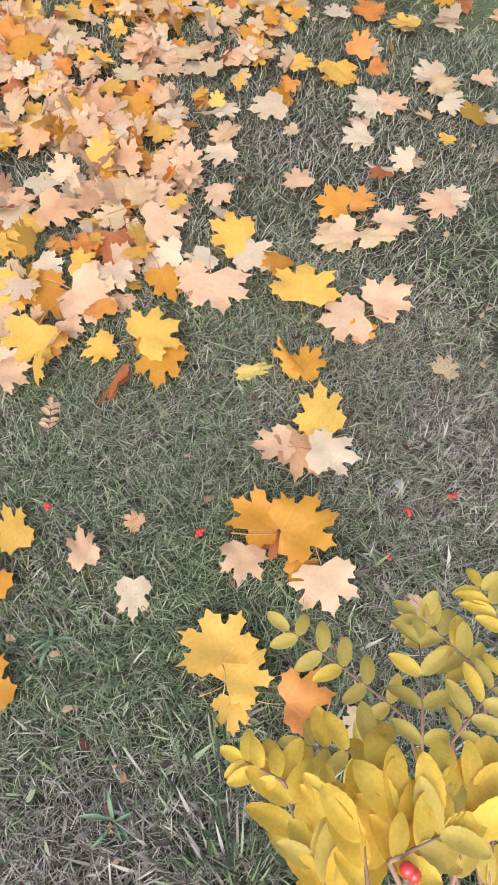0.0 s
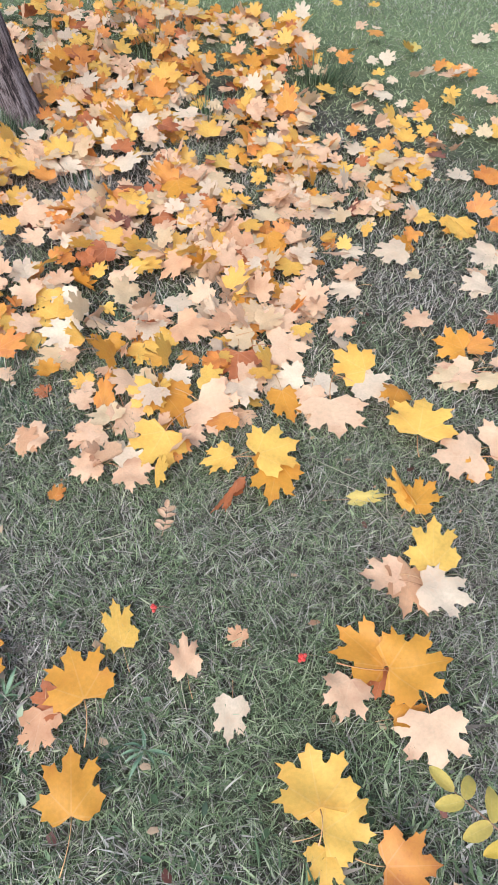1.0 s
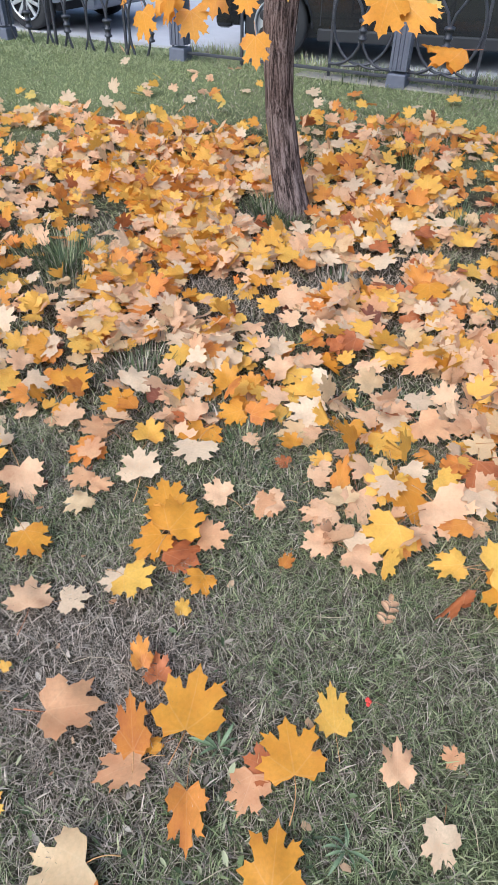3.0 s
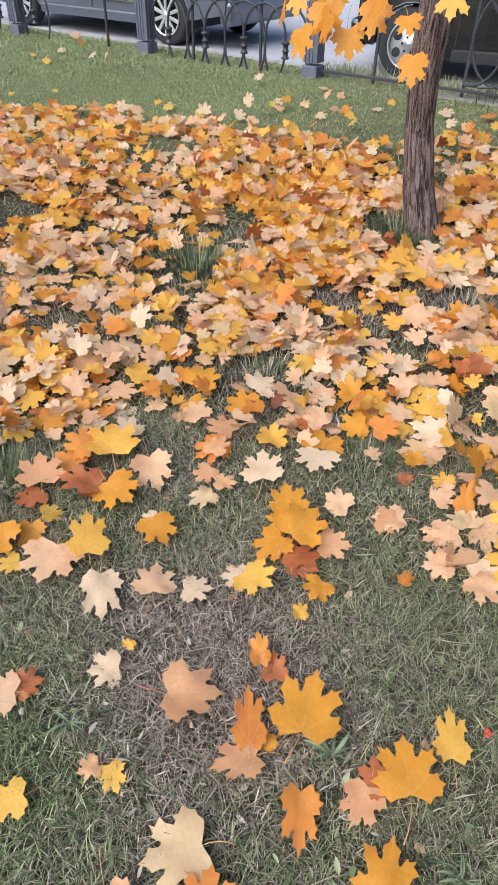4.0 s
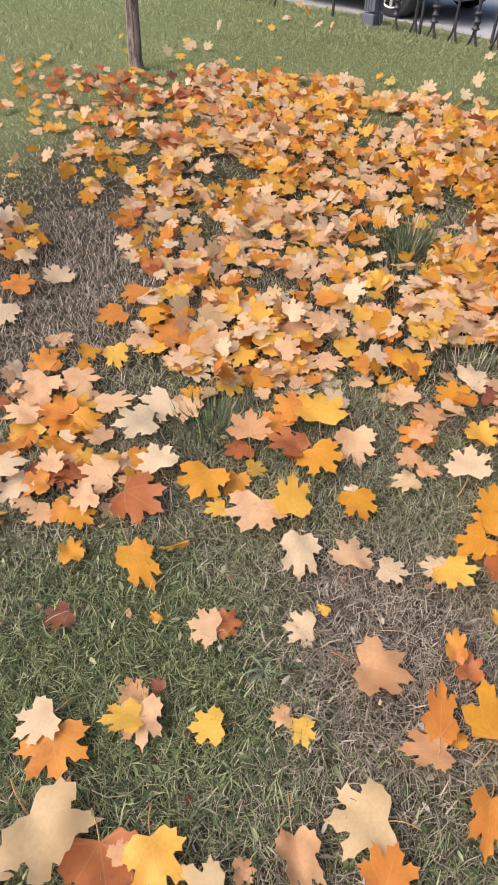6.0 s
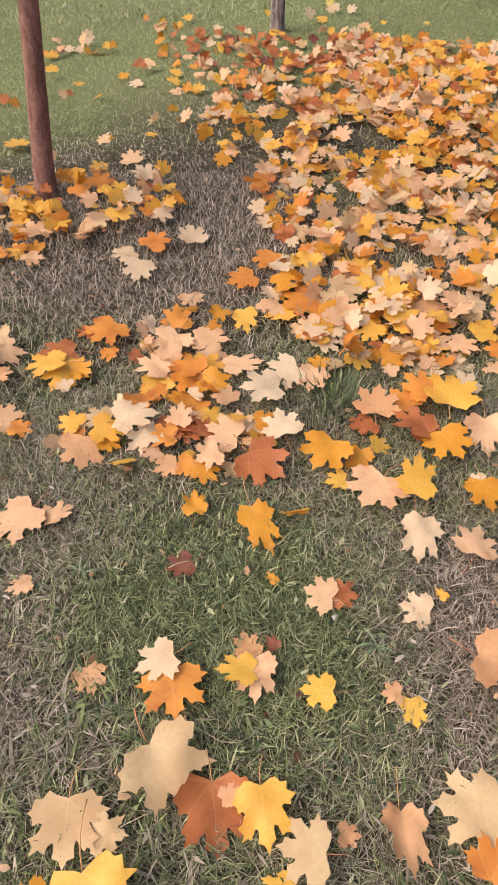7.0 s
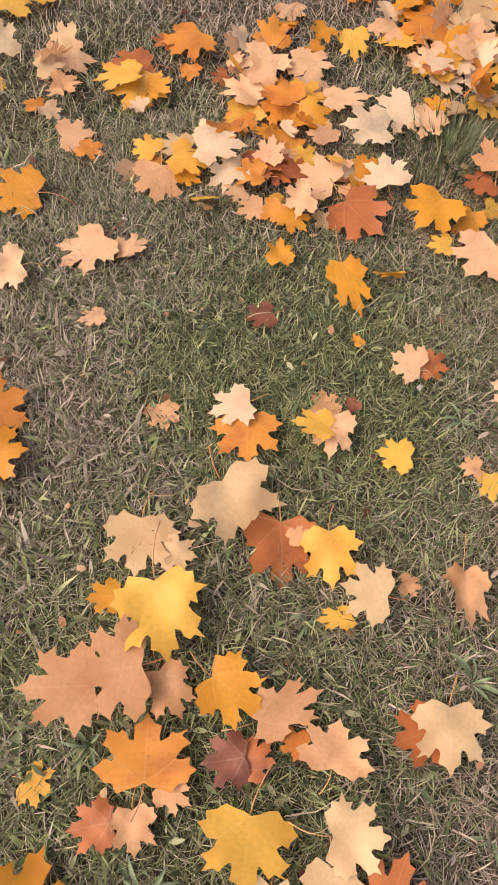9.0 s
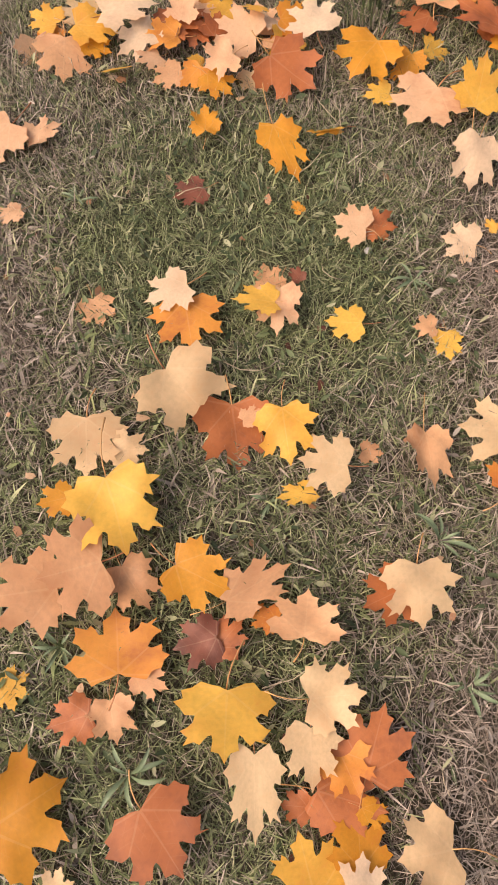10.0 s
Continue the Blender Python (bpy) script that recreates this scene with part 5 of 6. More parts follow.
def maple_tree():
    x, y = MAPLE
    z = float(ground_z(x, y))
    tree = new("maple_tree")
    tree.matrix_world = pose(x, y, z)
    tagged(tree, "young maple with furrowed grey-brown bark and drooping yellow leaves", "tree")
    bpy.context.view_layer.update()
    part("trunk", trunk("trunk", [(0.03, 0, -0.1), (0.01, 0, 0.03), (-0.07, 0.01, 0.25), (-0.13, 0.02, 0.5), (-0.15, 0.02, 0.75), (-0.145, 0.02, 1.0), (-0.12, 0.0, 1.8), (-0.1, 0.05, 2.6)], [0.115, 0.090, 0.074, 0.070, 0.070, 0.076, 0.066, 0.05], BARK, "", 0.16), tree)
    limbs = [[(-0.09, 0, 1.5), (0.15, -0.25, 1.75), (0.5, -0.6, 1.6), (0.85, -0.8, 1.15)],
             [(-0.09, 0, 1.6), (-0.25, -0.4, 1.8), (-0.1, -0.9, 1.6), (0.15, -1.25, 1.25)],
             [(-0.09, 0.0, 1.4), (-0.5, -0.2, 1.6), (-0.8, -0.4, 1.4), (-0.75, -0.5, 1.0)],
             [(-0.1, 0.03, 2.0), (-0.5, 0.4, 2.6), (-0.7, 0.9, 3.0)], [(-0.1, 0.03, 2.1), (0.4, 0.4, 2.7), (0.7, 0.6, 3.2)], [(-0.1, 0.05, 2.5), (-0.15, 0.1, 3.2), (-0.1, 0.15, 3.8)]]
    for run in limbs:
        part("limb", tubes("limb", [(run, [0.02, 0.014, 0.008, 0.004][:len(run)] if len(run) == 4 else [0.035, 0.022, 0.008], 7)], BARK), tree)
    verts, tris, uvs, mats, count = [], [], [], [], 0
    rng = random.Random(8)
    for _ in range(420):
        run = rng.choice(limbs[3:])
        a, b = Vector(run[1]), Vector(run[2])
        p = a.lerp(b, rng.uniform(0.2, 1.25)) + Vector((rng.gauss(0, 0.3), rng.gauss(0, 0.3), rng.gauss(0, 0.22)))
        if p.z < 2.3:
            continue
        v, t, flat = BLADES[rng.randrange(KINDS)]
        m = np.array(pose(*p, rng.gauss(-40, 30), rng.gauss(0, 25), rng.uniform(0, 360)) @ Matrix.Scale(rng.uniform(0.08, 0.12), 4))
        verts.append(v @ m[:3, :3].T + m[:3, 3])
        tris.append(t + count)
        uvs.append(flat)
        mats.append(np.full(len(t), rng.choice((0, 0, 1, 2))))
        count += len(v)
    me = fast_mesh("crown", np.concatenate(verts), np.concatenate(tris), [LITTER_MATS[k] for k in "ygo"], np.concatenate(uvs), np.concatenate(mats), True)
    part("crown", me, tree)
    # leaves that hang on the drooping twigs: top of the blade, size, heading, tone, kind, droop, roll
    west = [
        ((-2.10, 2.28, 0.945), 0.105, 10, "d", 0, 78, 10), ((-2.58, 2.36, 1.05), 0.13, 25, "d", 1, 75, 15),
        ((-2.50, 2.30, 1.03), 0.12, -30, "d", 5, 80, -20), ((-2.46, 2.36, 0.98), 0.11, 40, "d", 8, 72, 10), ((-2.62, 2.28, 0.97), 0.11, 0, "d", 12, 76, 25),
        ((-2.38, 2.42, 1.06), 0.12, 15, "d", 2, 70, 0), ((-2.30, 2.34, 1.12), 0.12, -15, "d", 9, 65, 20), ((-2.66, 2.50, 1.08), 0.12, 35, "d", 3, 70, -15),
    ]
    east = [
        ((-2.80, 2.40, 1.04), 0.11, -40, "d", 6, 74, 12),         ((-2.95, 2.62, 1.06), 0.11, 15, "y", 0, 75, 0), ((-2.9, 2.7, 1.1), 0.11, -30, "d", 9, 68, 10), ((-2.12, 2.5, 1.13), 0.11, 30, "y", 12, 72, 0),
    ]
    for top, size, heading, tone, kind, down, roll in west + east:
        hung_leaf(tree, top, size, heading, tone, kind, down, roll)
    held_leaf(tree, (-1.945, 2.920, 1.022), (-1.894, 2.776, 0.892), "d", 1, -60, 0.8)
    held_leaf(tree, (-1.900, 2.965, 1.012), (-1.733, 2.954, 0.919), "d", 8, -40, 0.7)
    held_leaf(tree, (-1.880, 3.045, 1.028), (-1.756, 3.023, 0.954), "g", 5, -30, 0.6)
    held_leaf(tree, (-1.648, 3.030, 0.872), (-1.785, 2.912, 0.886), "d", KINDS + 4, -54, 0.8, True)
    held_leaf(tree, (-2.183, 2.334, 1.045), (-2.128, 2.284, 0.993), "d", 4, -54)


maple_tree()


def sapling(name, at, points, radii, material, label, crown):
    x, y = at
    z = float(ground_z(x, y))
    tree = new(name)
    tree.matrix_world = pose(x, y, z)
    tagged(tree, label, "tree")
    part("trunk", trunk("trunk", points, radii, material, "", 0.06), tree)
    top = Vector(points[-1])
    rng = random.Random(len(name))
    ends = []
    for k in range(6):
        a = k * 1.05 + 0.4
        end = top + Vector((0.5 * math.cos(a), 0.5 * math.sin(a), 0.5 + 0.12 * k))
        part("limb", tubes("limb", [([top - Vector((0, 0, 0.02 * k)), top.lerp(end, 0.5) + Vector((0, 0, 0.05)), end], [radii[-1] * 0.55, radii[-1] * 0.35, 0.004], 6)], material), tree)
        ends.append((top, end))
    verts, tris, uvs, mats, count = [], [], [], [], 0
    for _ in range(crown):
        a, b = rng.choice(ends)
        p = a.lerp(b, rng.uniform(0.4, 1.2)) + Vector((rng.gauss(0, 0.16), rng.gauss(0, 0.16), rng.gauss(0, 0.14)))
        v, t, flat = BLADES[rng.randrange(KINDS)]
        m = np.array(pose(*p, rng.gauss(-40, 30), rng.gauss(0, 25), rng.uniform(0, 360)) @ Matrix.Scale(rng.uniform(0.07, 0.1), 4))
        verts.append(v @ m[:3, :3].T + m[:3, 3])
        tris.append(t + count)
        uvs.append(flat)
        mats.append(np.full(len(t), rng.choice((0, 1, 2))))
        count += len(v)
    part("crown", fast_mesh("crown", np.concatenate(verts), np.concatenate(tris), [LITTER_MATS[k] for k in "yor"], np.concatenate(uvs), np.concatenate(mats), True), tree)


sapling("sapling", SAPLING_RED, [(0.02, -0.01, -0.1), (0.01, 0.01, 0.1), (0.0, 0.06, 0.5), (-0.03, 0.12, 1.0), (-0.02, 0.18, 1.6), (0, 0.22, 2.1)], [0.060, 0.046, 0.041, 0.038, 0.035, 0.030], BARK_RED, "slim sapling with smooth reddish-brown bark on dry turf", 120)
sapling("sapling", SAPLING_GREY, [(0.02, 0, -0.1), (0.0, 0, 0.1), (-0.01, 0.01, 0.6), (-0.02, 0.02, 1.1), (-0.01, 0.02, 1.6), (-0.02, 0, 2.2)], [0.068, 0.056, 0.049, 0.046, 0.042, 0.034], BARK_GREY, "slim young tree with cracked grey bark", 120)


# ---- iron fence ----
SPAN, UNITS = 1.98, 4
FENCE_TURN = math.atan2(ALONG.y, ALONG.x)


def fluted(half, z0, z1):
    """A square shaft with three grooves on each face, as one closed mesh."""
    face = [(-1.0, 0), (-0.72, 0), (-0.66, -0.12), (-0.38, -0.12), (-0.32, 0), (-0.17, 0), (-0.12, -0.12), (0.12, -0.12), (0.17, 0), (0.32, 0), (0.38, -0.12), (0.66, -0.12), (0.72, 0)]
    ring = []
    for q in range(4):
        c, d = math.cos(q * math.pi / 2), math.sin(q * math.pi / 2)
        for u, v in face:
            x, y = u * half * 0.94, -(half + v * half)
            ring.append((x * c - y * d, x * d + y * c))
    n = len(ring)
    verts = [(x, y, z) for z in (z0, z1) for x, y in ring]
    faces = [(i, (i + 1) % n, n + (i + 1) % n, n + i) for i in range(n)] + [tuple(range(n))[::-1], tuple(range(n, 2 * n))]
    return mesh_of("post", verts, faces, (POST_PAINT,))


def foot_mesh():
    bm = bmesh.new()
    box(bm, -0.082, 0.082, -0.082, 0.082, -0.1, 0.10, 0.012)
    for v in bm.verts:
        if v.co.z > 0.08:
            v.co.x *= 0.93
            v.co.y *= 0.93
    return from_bm("foot", bm, POST_PAINT)


IRON_FENCE = new("iron_fence")
IRON_FENCE.matrix_world = pose(FENCE.x, FENCE.y, 0, 0, 0, math.degrees(FENCE_TURN))
tagged(IRON_FENCE, "dark wrought-iron fence of interlaced arches between grey fluted posts", "fence")
SHAFT, FOOT = fluted(0.07, 0.12, 1.15), foot_mesh()
POST_CAP = lathe("cap", [(0.085, 1.15), (0.09, 1.17), (0.06, 1.2), (0.035, 1.22), (0.05, 1.26), (0.045, 1.31), (0.01, 1.34)], POST_PAINT, 16)
COLLAR = lathe("collar", [(0.02, 0.0), (0.036, 0.004), (0.036, 0.018), (0.024, 0.024), (0.026, 0.055), (0.034, 0.06), (0.034, 0.072), (0.024, 0.076), (0.024, 0.115), (0.040, 0.12), (0.040, 0.138), (0.02, 0.145)], IRON, 12)


def fence_z(s):
    x, y = to_plan(s, 0)
    return float(ground_z(x, y))


def fence_post(s):
    post = part("post", SHAFT, IRON_FENCE, label="grey-painted fluted iron post", m=pose(s, 0, fence_z(s)))
    part("foot", FOOT, post)
    part("cap", POST_CAP, post)


def bar(name, points, parent, radius=0.0115):
    return part(name, tubes(name, [(points, [radius] * len(points), 6)], IRON), parent)


def fence_panel(s, kind):
    """kind broken: one arch left by the post; kind arches: interlaced round arches on splayed feet; kind rail: a low rail with rods; near_end, near_start: a ring with a collar beside the post."""
    z = fence_z(s + SPAN / 2)
    bm = bmesh.new()
    box(bm, -SPAN / 2 + 0.06, SPAN / 2 - 0.06, -0.014, 0.014, 0.88, 0.91, 0.003)
    panel = part("top_rail", from_bm("top_rail", bm, IRON), IRON_FENCE, m=pose(s + SPAN / 2, 0, z))
    pitch = (SPAN - 0.14) / UNITS
    x0 = -(SPAN - 0.14) / 2
    r = pitch / 2
    if kind in ("arches", "broken"):
        foot = [(-0.06, -0.04), (-0.035, 0.03), (-0.012, 0.09), (-0.003, 0.15)]
        for k in range(UNITS * 2 - 1 if kind == "arches" else 1):
            a = x0 + k * r
            y_off = 0.008 if k % 2 == 0 else -0.008
            left = [(a - px, y_off, pz) for px, pz in foot]
            right = [(a + 2 * r + px, y_off, pz) for px, pz in foot][::-1]
            arch = [(a + r - r * math.cos(t), y_off, 0.27 + 0.27 * math.sin(t)) for t in [math.pi * i / 16 for i in range(17)]]
            bar("arch_bar", left + arch + right, panel)
        for k in range(UNITS if kind == "arches" else 1):
            part("collar", COLLAR, panel, m=pose(x0 + (k + 0.5) * pitch, 0, 0.125))
    else:
        bm = bmesh.new()
        box(bm, -SPAN / 2 + 0.06, SPAN / 2 - 0.06, -0.012, 0.012, 0.045, 0.068, 0.003)
        part("bottom_rail", from_bm("bottom_rail", bm, IRON), panel)
    if kind in ("near_end", "near_start"):
        xc = 0.66 if kind == "near_end" else -0.66
        ring = [(xc + 0.25 * math.sin(t), 0.008, 0.43 - 0.32 * math.cos(t)) for t in [2 * math.pi * i / 36 for i in range(37)]]
        bar("ring_bar", ring, panel)
        for sign in (-1, 1):
            bar("scroll_bar", [(xc + sign * px, -0.008, pz) for px, pz in ((0.26, 0.100), (0.19, 0.102), (0.12, 0.125), (0.065, 0.17), (0.02, 0.235), (0.004, 0.30), (0.004, 0.42), (0.03, 0.50), (0.10, 0.60), (0.22, 0.72), (0.26, 0.88))], panel)
            bar("scroll_bar", [(xc + sign * (0.13 + 0.13 * math.cos(t)), -0.004, 0.125 - 0.03 * math.sin(t)) for t in [math.pi * i / 10 for i in range(11)]], panel, 0.009)
        part("collar", COLLAR, panel, m=pose(xc, 0, 0.28))
    for k in (0.41,) if kind == "broken" else (-0.40, 0.40):
        bm = bmesh.new()
        box(bm, k - 0.011, k + 0.011, 0.016, 0.038, -0.06, 0.95, 0.002)
        part("upright_bar", from_bm("upright_bar", bm, IRON), panel)


for k in range(-5, 3):
    fence_post(k * SPAN)
for k in range(-5, 2):
    fence_panel(k * SPAN, "near_end" if k == -1 else "near_start" if k == 0 else "rail" if k > 0 else "broken" if k == -3 else "arches")


# ---- parked cars ----
def wheel(parent, at, spokes, style):
    hub = part("wheel", lathe("tyre", [(0.21, -0.10), (0.29, -0.105), (0.315, -0.085), (0.322, -0.04), (0.322, 0.04), (0.315, 0.085), (0.29, 0.105), (0.21, 0.10)], RUBBER, 40, "Y", True, False), parent, m=pose(*at))
    part("rim", lathe("rim", [(0.222, -0.112), (0.215, -0.118), (0.205, -0.09), (0.195, -0.03), (0.1, -0.02), (0.1, 0.05), (0.21, 0.1)], ALLOY if style == "holes" else TRIM_BLACK, 40, "Y", True, False), hub)
    if style == "holes":
        part("wheel_disc", lathe("wheel_disc", [(0.005, -0.115), (0.03, -0.115), (0.035, -0.1), (0.1, -0.095), (0.195, -0.085), (0.195, -0.07), (0.005, -0.07)], ALLOY, 40, "Y"), hub)
        # black discs on the closed face stand in for shaded openings
        hole = lathe("wheel_hole", [(0.044, -0.100), (0.040, -0.101), (0.001, -0.1015)], TRIM_BLACK, 14, "Y")
        nut = lathe("wheel_nut", [(0.012, -0.116), (0.012, -0.1)], TRIM_BLACK, 8, "Y")
        for k in range(spokes):
            a = 2 * math.pi * (k + 0.5) / spokes
            part("wheel_hole", hole, hub, m=pose(0.145 * math.cos(a), 0.002, 0.145 * math.sin(a)))
            part("wheel_nut", nut, hub, m=pose(0.07 * math.cos(a + 0.4), 0, 0.07 * math.sin(a + 0.4)))
    else:
        bm = bmesh.new()
        box(bm, -0.016, 0.016, -0.112, -0.085, 0.03, 0.212, 0.004)
        bm.verts.ensure_lookup_table()
        for v in bm.verts:
            if v.co.z > 0.12:
                v.co.x *= 1.3
        me = from_bm("spoke", bm, ALLOY)
        for k in range(spokes):
            part("spoke", me, hub, m=pose(0, 0, 0, 0, 360 * k / spokes, 0))
        part("wheel_hub", lathe("wheel_hub", [(0.002, -0.118), (0.035, -0.118), (0.045, -0.09), (0.04, -0.08)], ALLOY, 20, "Y"), hub)
        part("rim_lip", lathe("rim_lip", [(0.222, -0.118), (0.205, -0.116), (0.205, -0.105), (0.222, -0.105)], ALLOY, 40, "Y", True, False), hub)


def car(s, f, turn, tail, paint, spokes, style, strip, label):
    """A parked car, turned from the line of the fence. Its own x axis runs from rear to front; tail scales the overhang behind the rear wheels."""
    x, y = to_plan(s, f)
    ob = new("parked_car")
    ob.matrix_world = pose(x, y, ROAD_Z, 0, 0, math.degrees(FENCE_TURN) + turn)

    def rear(v):
        return v if v > -1.78 else -1.78 + (v + 1.78) * tail

    tagged(ob, label, "car", "parked cars")
    lower = [(-2.25, 0.38), (-2.28, 0.62), (-2.2, 0.92), (-1.3, 0.98), (0.9, 0.95), (1.75, 0.86), (2.15, 0.72), (2.25, 0.5), (2.22, 0.30), (1.73, 0.26)]
    arch_f = [(1.35 + 0.37 * math.cos(t), 0.30 + 0.37 * math.sin(t)) for t in [math.pi * i / 12 for i in range(13)]]
    arch_r = [(-1.35 + 0.37 * math.cos(t), 0.30 + 0.37 * math.sin(t)) for t in [math.pi * i / 12 for i in range(13)]]
    outline = lower + arch_f + [(0.9, 0.24), (-0.9, 0.24)] + arch_r + [(-1.78, 0.30)]
    bm = bmesh.new()
    for yy in (-0.86, 0.86):
        for px, pz in outline:
            bm.verts.new((rear(px), yy * (0.97 if pz > 0.85 else 1.0), pz))
    bm.verts.ensure_lookup_table()
    n = len(outline)
    bm.faces.new(bm.verts[:n])
    bm.faces.new(bm.verts[n:][::-1])
    for i in range(n):
        k = (i + 1) % n
        bm.faces.new((bm.verts[i], bm.verts[n + i], bm.verts[n + k], bm.verts[k]))
    bmesh.ops.recalc_face_normals(bm, faces=bm.faces)
    bmesh.ops.triangulate(bm, faces=[g for g in bm.faces if len(g.verts) > 4])
    body = part("body", from_bm("body", bm, paint), ob)
    cabin = [(-1.75, 0.96), (-1.05, 1.38), (-0.3, 1.46), (0.35, 1.42), (1.15, 0.95)]
    bm = bmesh.new()
    for yy in (-1, 1):
        for px, pz in cabin:
            bm.verts.new((px, yy * (0.80 if pz < 1 else 0.62), pz))
    bm.verts.ensure_lookup_table()
    bm.faces.new(bm.verts[:5])
    bm.faces.new(bm.verts[5:][::-1])
    for i in range(5):
        k = (i + 1) % 5
        bm.faces.new((bm.verts[i], bm.verts[5 + i], bm.verts[5 + k], bm.verts[k]))
    bmesh.ops.recalc_face_normals(bm, faces=bm.faces)
    part("cabin_glass", from_bm("cabin_glass", bm, DARK_GLASS), ob)
    bm = bmesh.new()
    box(bm, -1.0, 0.3, -0.6, 0.6, 1.42, 1.475, 0.02)
    part("roof", from_bm("roof", bm, paint), ob)
    for sy in (-1, 1):
        bm = bmesh.new()
        box(bm, -0.92, 0.92, sy * 0.85 - 0.03, sy * 0.85 + 0.03, 0.2, 0.31, 0.015)
        part("sill", from_bm("sill", bm, TRIM_BLACK if not strip else paint), ob)
        if strip:
            bm = bmesh.new()
            box(bm, -0.85, 0.85, sy * 0.868 - 0.012, sy * 0.868 + 0.012, 0.42, 0.45, 0.004)
            part("side_strip", from_bm("side_strip", bm, CHROME), ob)
        for dx in (0.93, -0.08, -0.9):
            bm = bmesh.new()
            box(bm, dx - 0.004, dx + 0.004, sy * 0.861 - 0.003, sy * 0.861 + 0.003, 0.33, 0.93)
            part("door_gap", from_bm("door_gap", bm, TRIM_BLACK), ob)
        for wx in (-1.35, 1.35):
            wheel(ob, (wx, sy * 0.76, 0.322, 0, 0, 0 if sy < 0 else 180), spokes, style)
            t = [math.pi * i / 12 for i in range(13)]
            lip = [(wx + 0.375 * math.cos(a), sy * 0.862, 0.30 + 0.375 * math.sin(a)) for a in t]
            part("arch_lip", tubes("arch_lip", [(lip, [0.012] * 13, 6)], paint), ob)
    bm = bmesh.new()
    box(bm, -1.7, 1.7, -0.7, 0.7, 0.2, 0.33)
    part("underbody", from_bm("underbody", bm, TRIM_BLACK), ob)
    for bx, name in ((2.2, "front_bumper"), (rear(-2.24), "rear_bumper")):
        bm = bmesh.new()
        box(bm, bx - 0.09, bx + 0.09, -0.84, 0.84, 0.26, 0.52, 0.05)
        part(name, from_bm(name, bm, paint), ob)
    for sy in (-0.62, 0.62):
        bm = bmesh.new()
        box(bm, 2.05, 2.2, sy - 0.2, sy + 0.2, 0.62, 0.74, 0.03)
        part("headlight", from_bm("headlight", bm, CHROME), ob)
        bm = bmesh.new()
        box(bm, rear(-2.29) - 0.03, rear(-2.16) + 0.05, sy - 0.2, sy + 0.2, 0.66, 0.84, 0.03)
        part("tail_light", from_bm("tail_light", bm, LAMP_RED), ob)
    return ob


car(-0.536, 2.51, 13.8, 0.25, BLACK_PAINT, 6, "holes", False, "black parked car with silver alloy wheels behind the fence")
car(-6.3, 2.35, 180, 1.0, GREY_PAINT, 10, "spokes", True, "dark grey parked car with a chrome side strip behind the fence")


def footing():
    """A low concrete footing under the fence by the worn turf."""
    bm = bmesh.new()
    box(bm, -0.85, 1.60, -0.07, 0.12, -0.1, 0.014, 0.01)
    for v in bm.verts:
        v.co += Vector((0.02, 0.012, 0.006)) * noise.noise(v.co * 9)
    ob = new("fence_footing", from_bm("fence_footing", bm, FOOTING))
    ob.matrix_world = pose(FENCE.x, FENCE.y, fence_z(0), 0, 0, math.degrees(FENCE_TURN))
    tagged(ob, "worn pale concrete footing under the iron fence post", "footing", kind="structure")


footing()


def verge():
    """Taller light-green weeds on the strip between the fence and the kerb."""
    rng = np.random.default_rng(71)
    n = 4200
    s, f = rng.uniform(-2.2, 3.0, n), rng.uniform(0.25, 0.88, n)
    xy = np.array([to_plan(a, b)[:2] for a, b in zip(s, f)])
    keep = np.array([noise.noise((x * 2.3, y * 2.3, 5.0)) > -0.25 for x, y in xy])
    blades("verge_weeds", xy[keep], 0.12, 0.006, 0.45, GRASS_TALL, "taller light green weeds and grass on the road verge", 0.7)


verge()


# ---- rowan shrub by the first steps ----
def leaflet_data(material, seed=0):
    """An oblong leaflet with a toothed edge, folded a little on its middle vein."""
    rng = random.Random(seed)
    rows, verts, faces, uv = 15, [], [], []
    droop, skew = rng.uniform(-0.05, 0.25), rng.uniform(-0.06, 0.06)
    for i in range(rows):
        t = i / (rows - 1)
        w = 0.225 * math.sin(math.pi * t ** 0.9) ** 0.55 if 0 < i < rows - 1 else 0.004
        w *= 1 + 0.07 * (i % 2) * (t > 0.2)
        for k in (-1, -0.5, 0, 0.5, 1):
            verts.append((k * w + skew * t * t, t, 0.09 * abs(k) * w / 0.25 - droop * t * t + 0.012 * math.sin(9 * t + 2 * k + seed)))
            uv.append((k * w, t))
    for i in range(rows - 1):
        for k in range(4):
            a = i * 5 + k
            faces.append((a, a + 1, a + 6, a + 5))
    return mesh_of("leaflet", verts, faces, (material,), True, uv)


def berry_mesh():
    bm = bmesh.new()
    bmesh.ops.create_uvsphere(bm, u_segments=12, v_segments=8, radius=0.0045)
    for v in bm.verts:
        if v.co.z < -0.0035:
            v.co.z += 0.0015
    return from_bm("berry", bm, BERRY, True)


BERRY_ONE = berry_mesh()
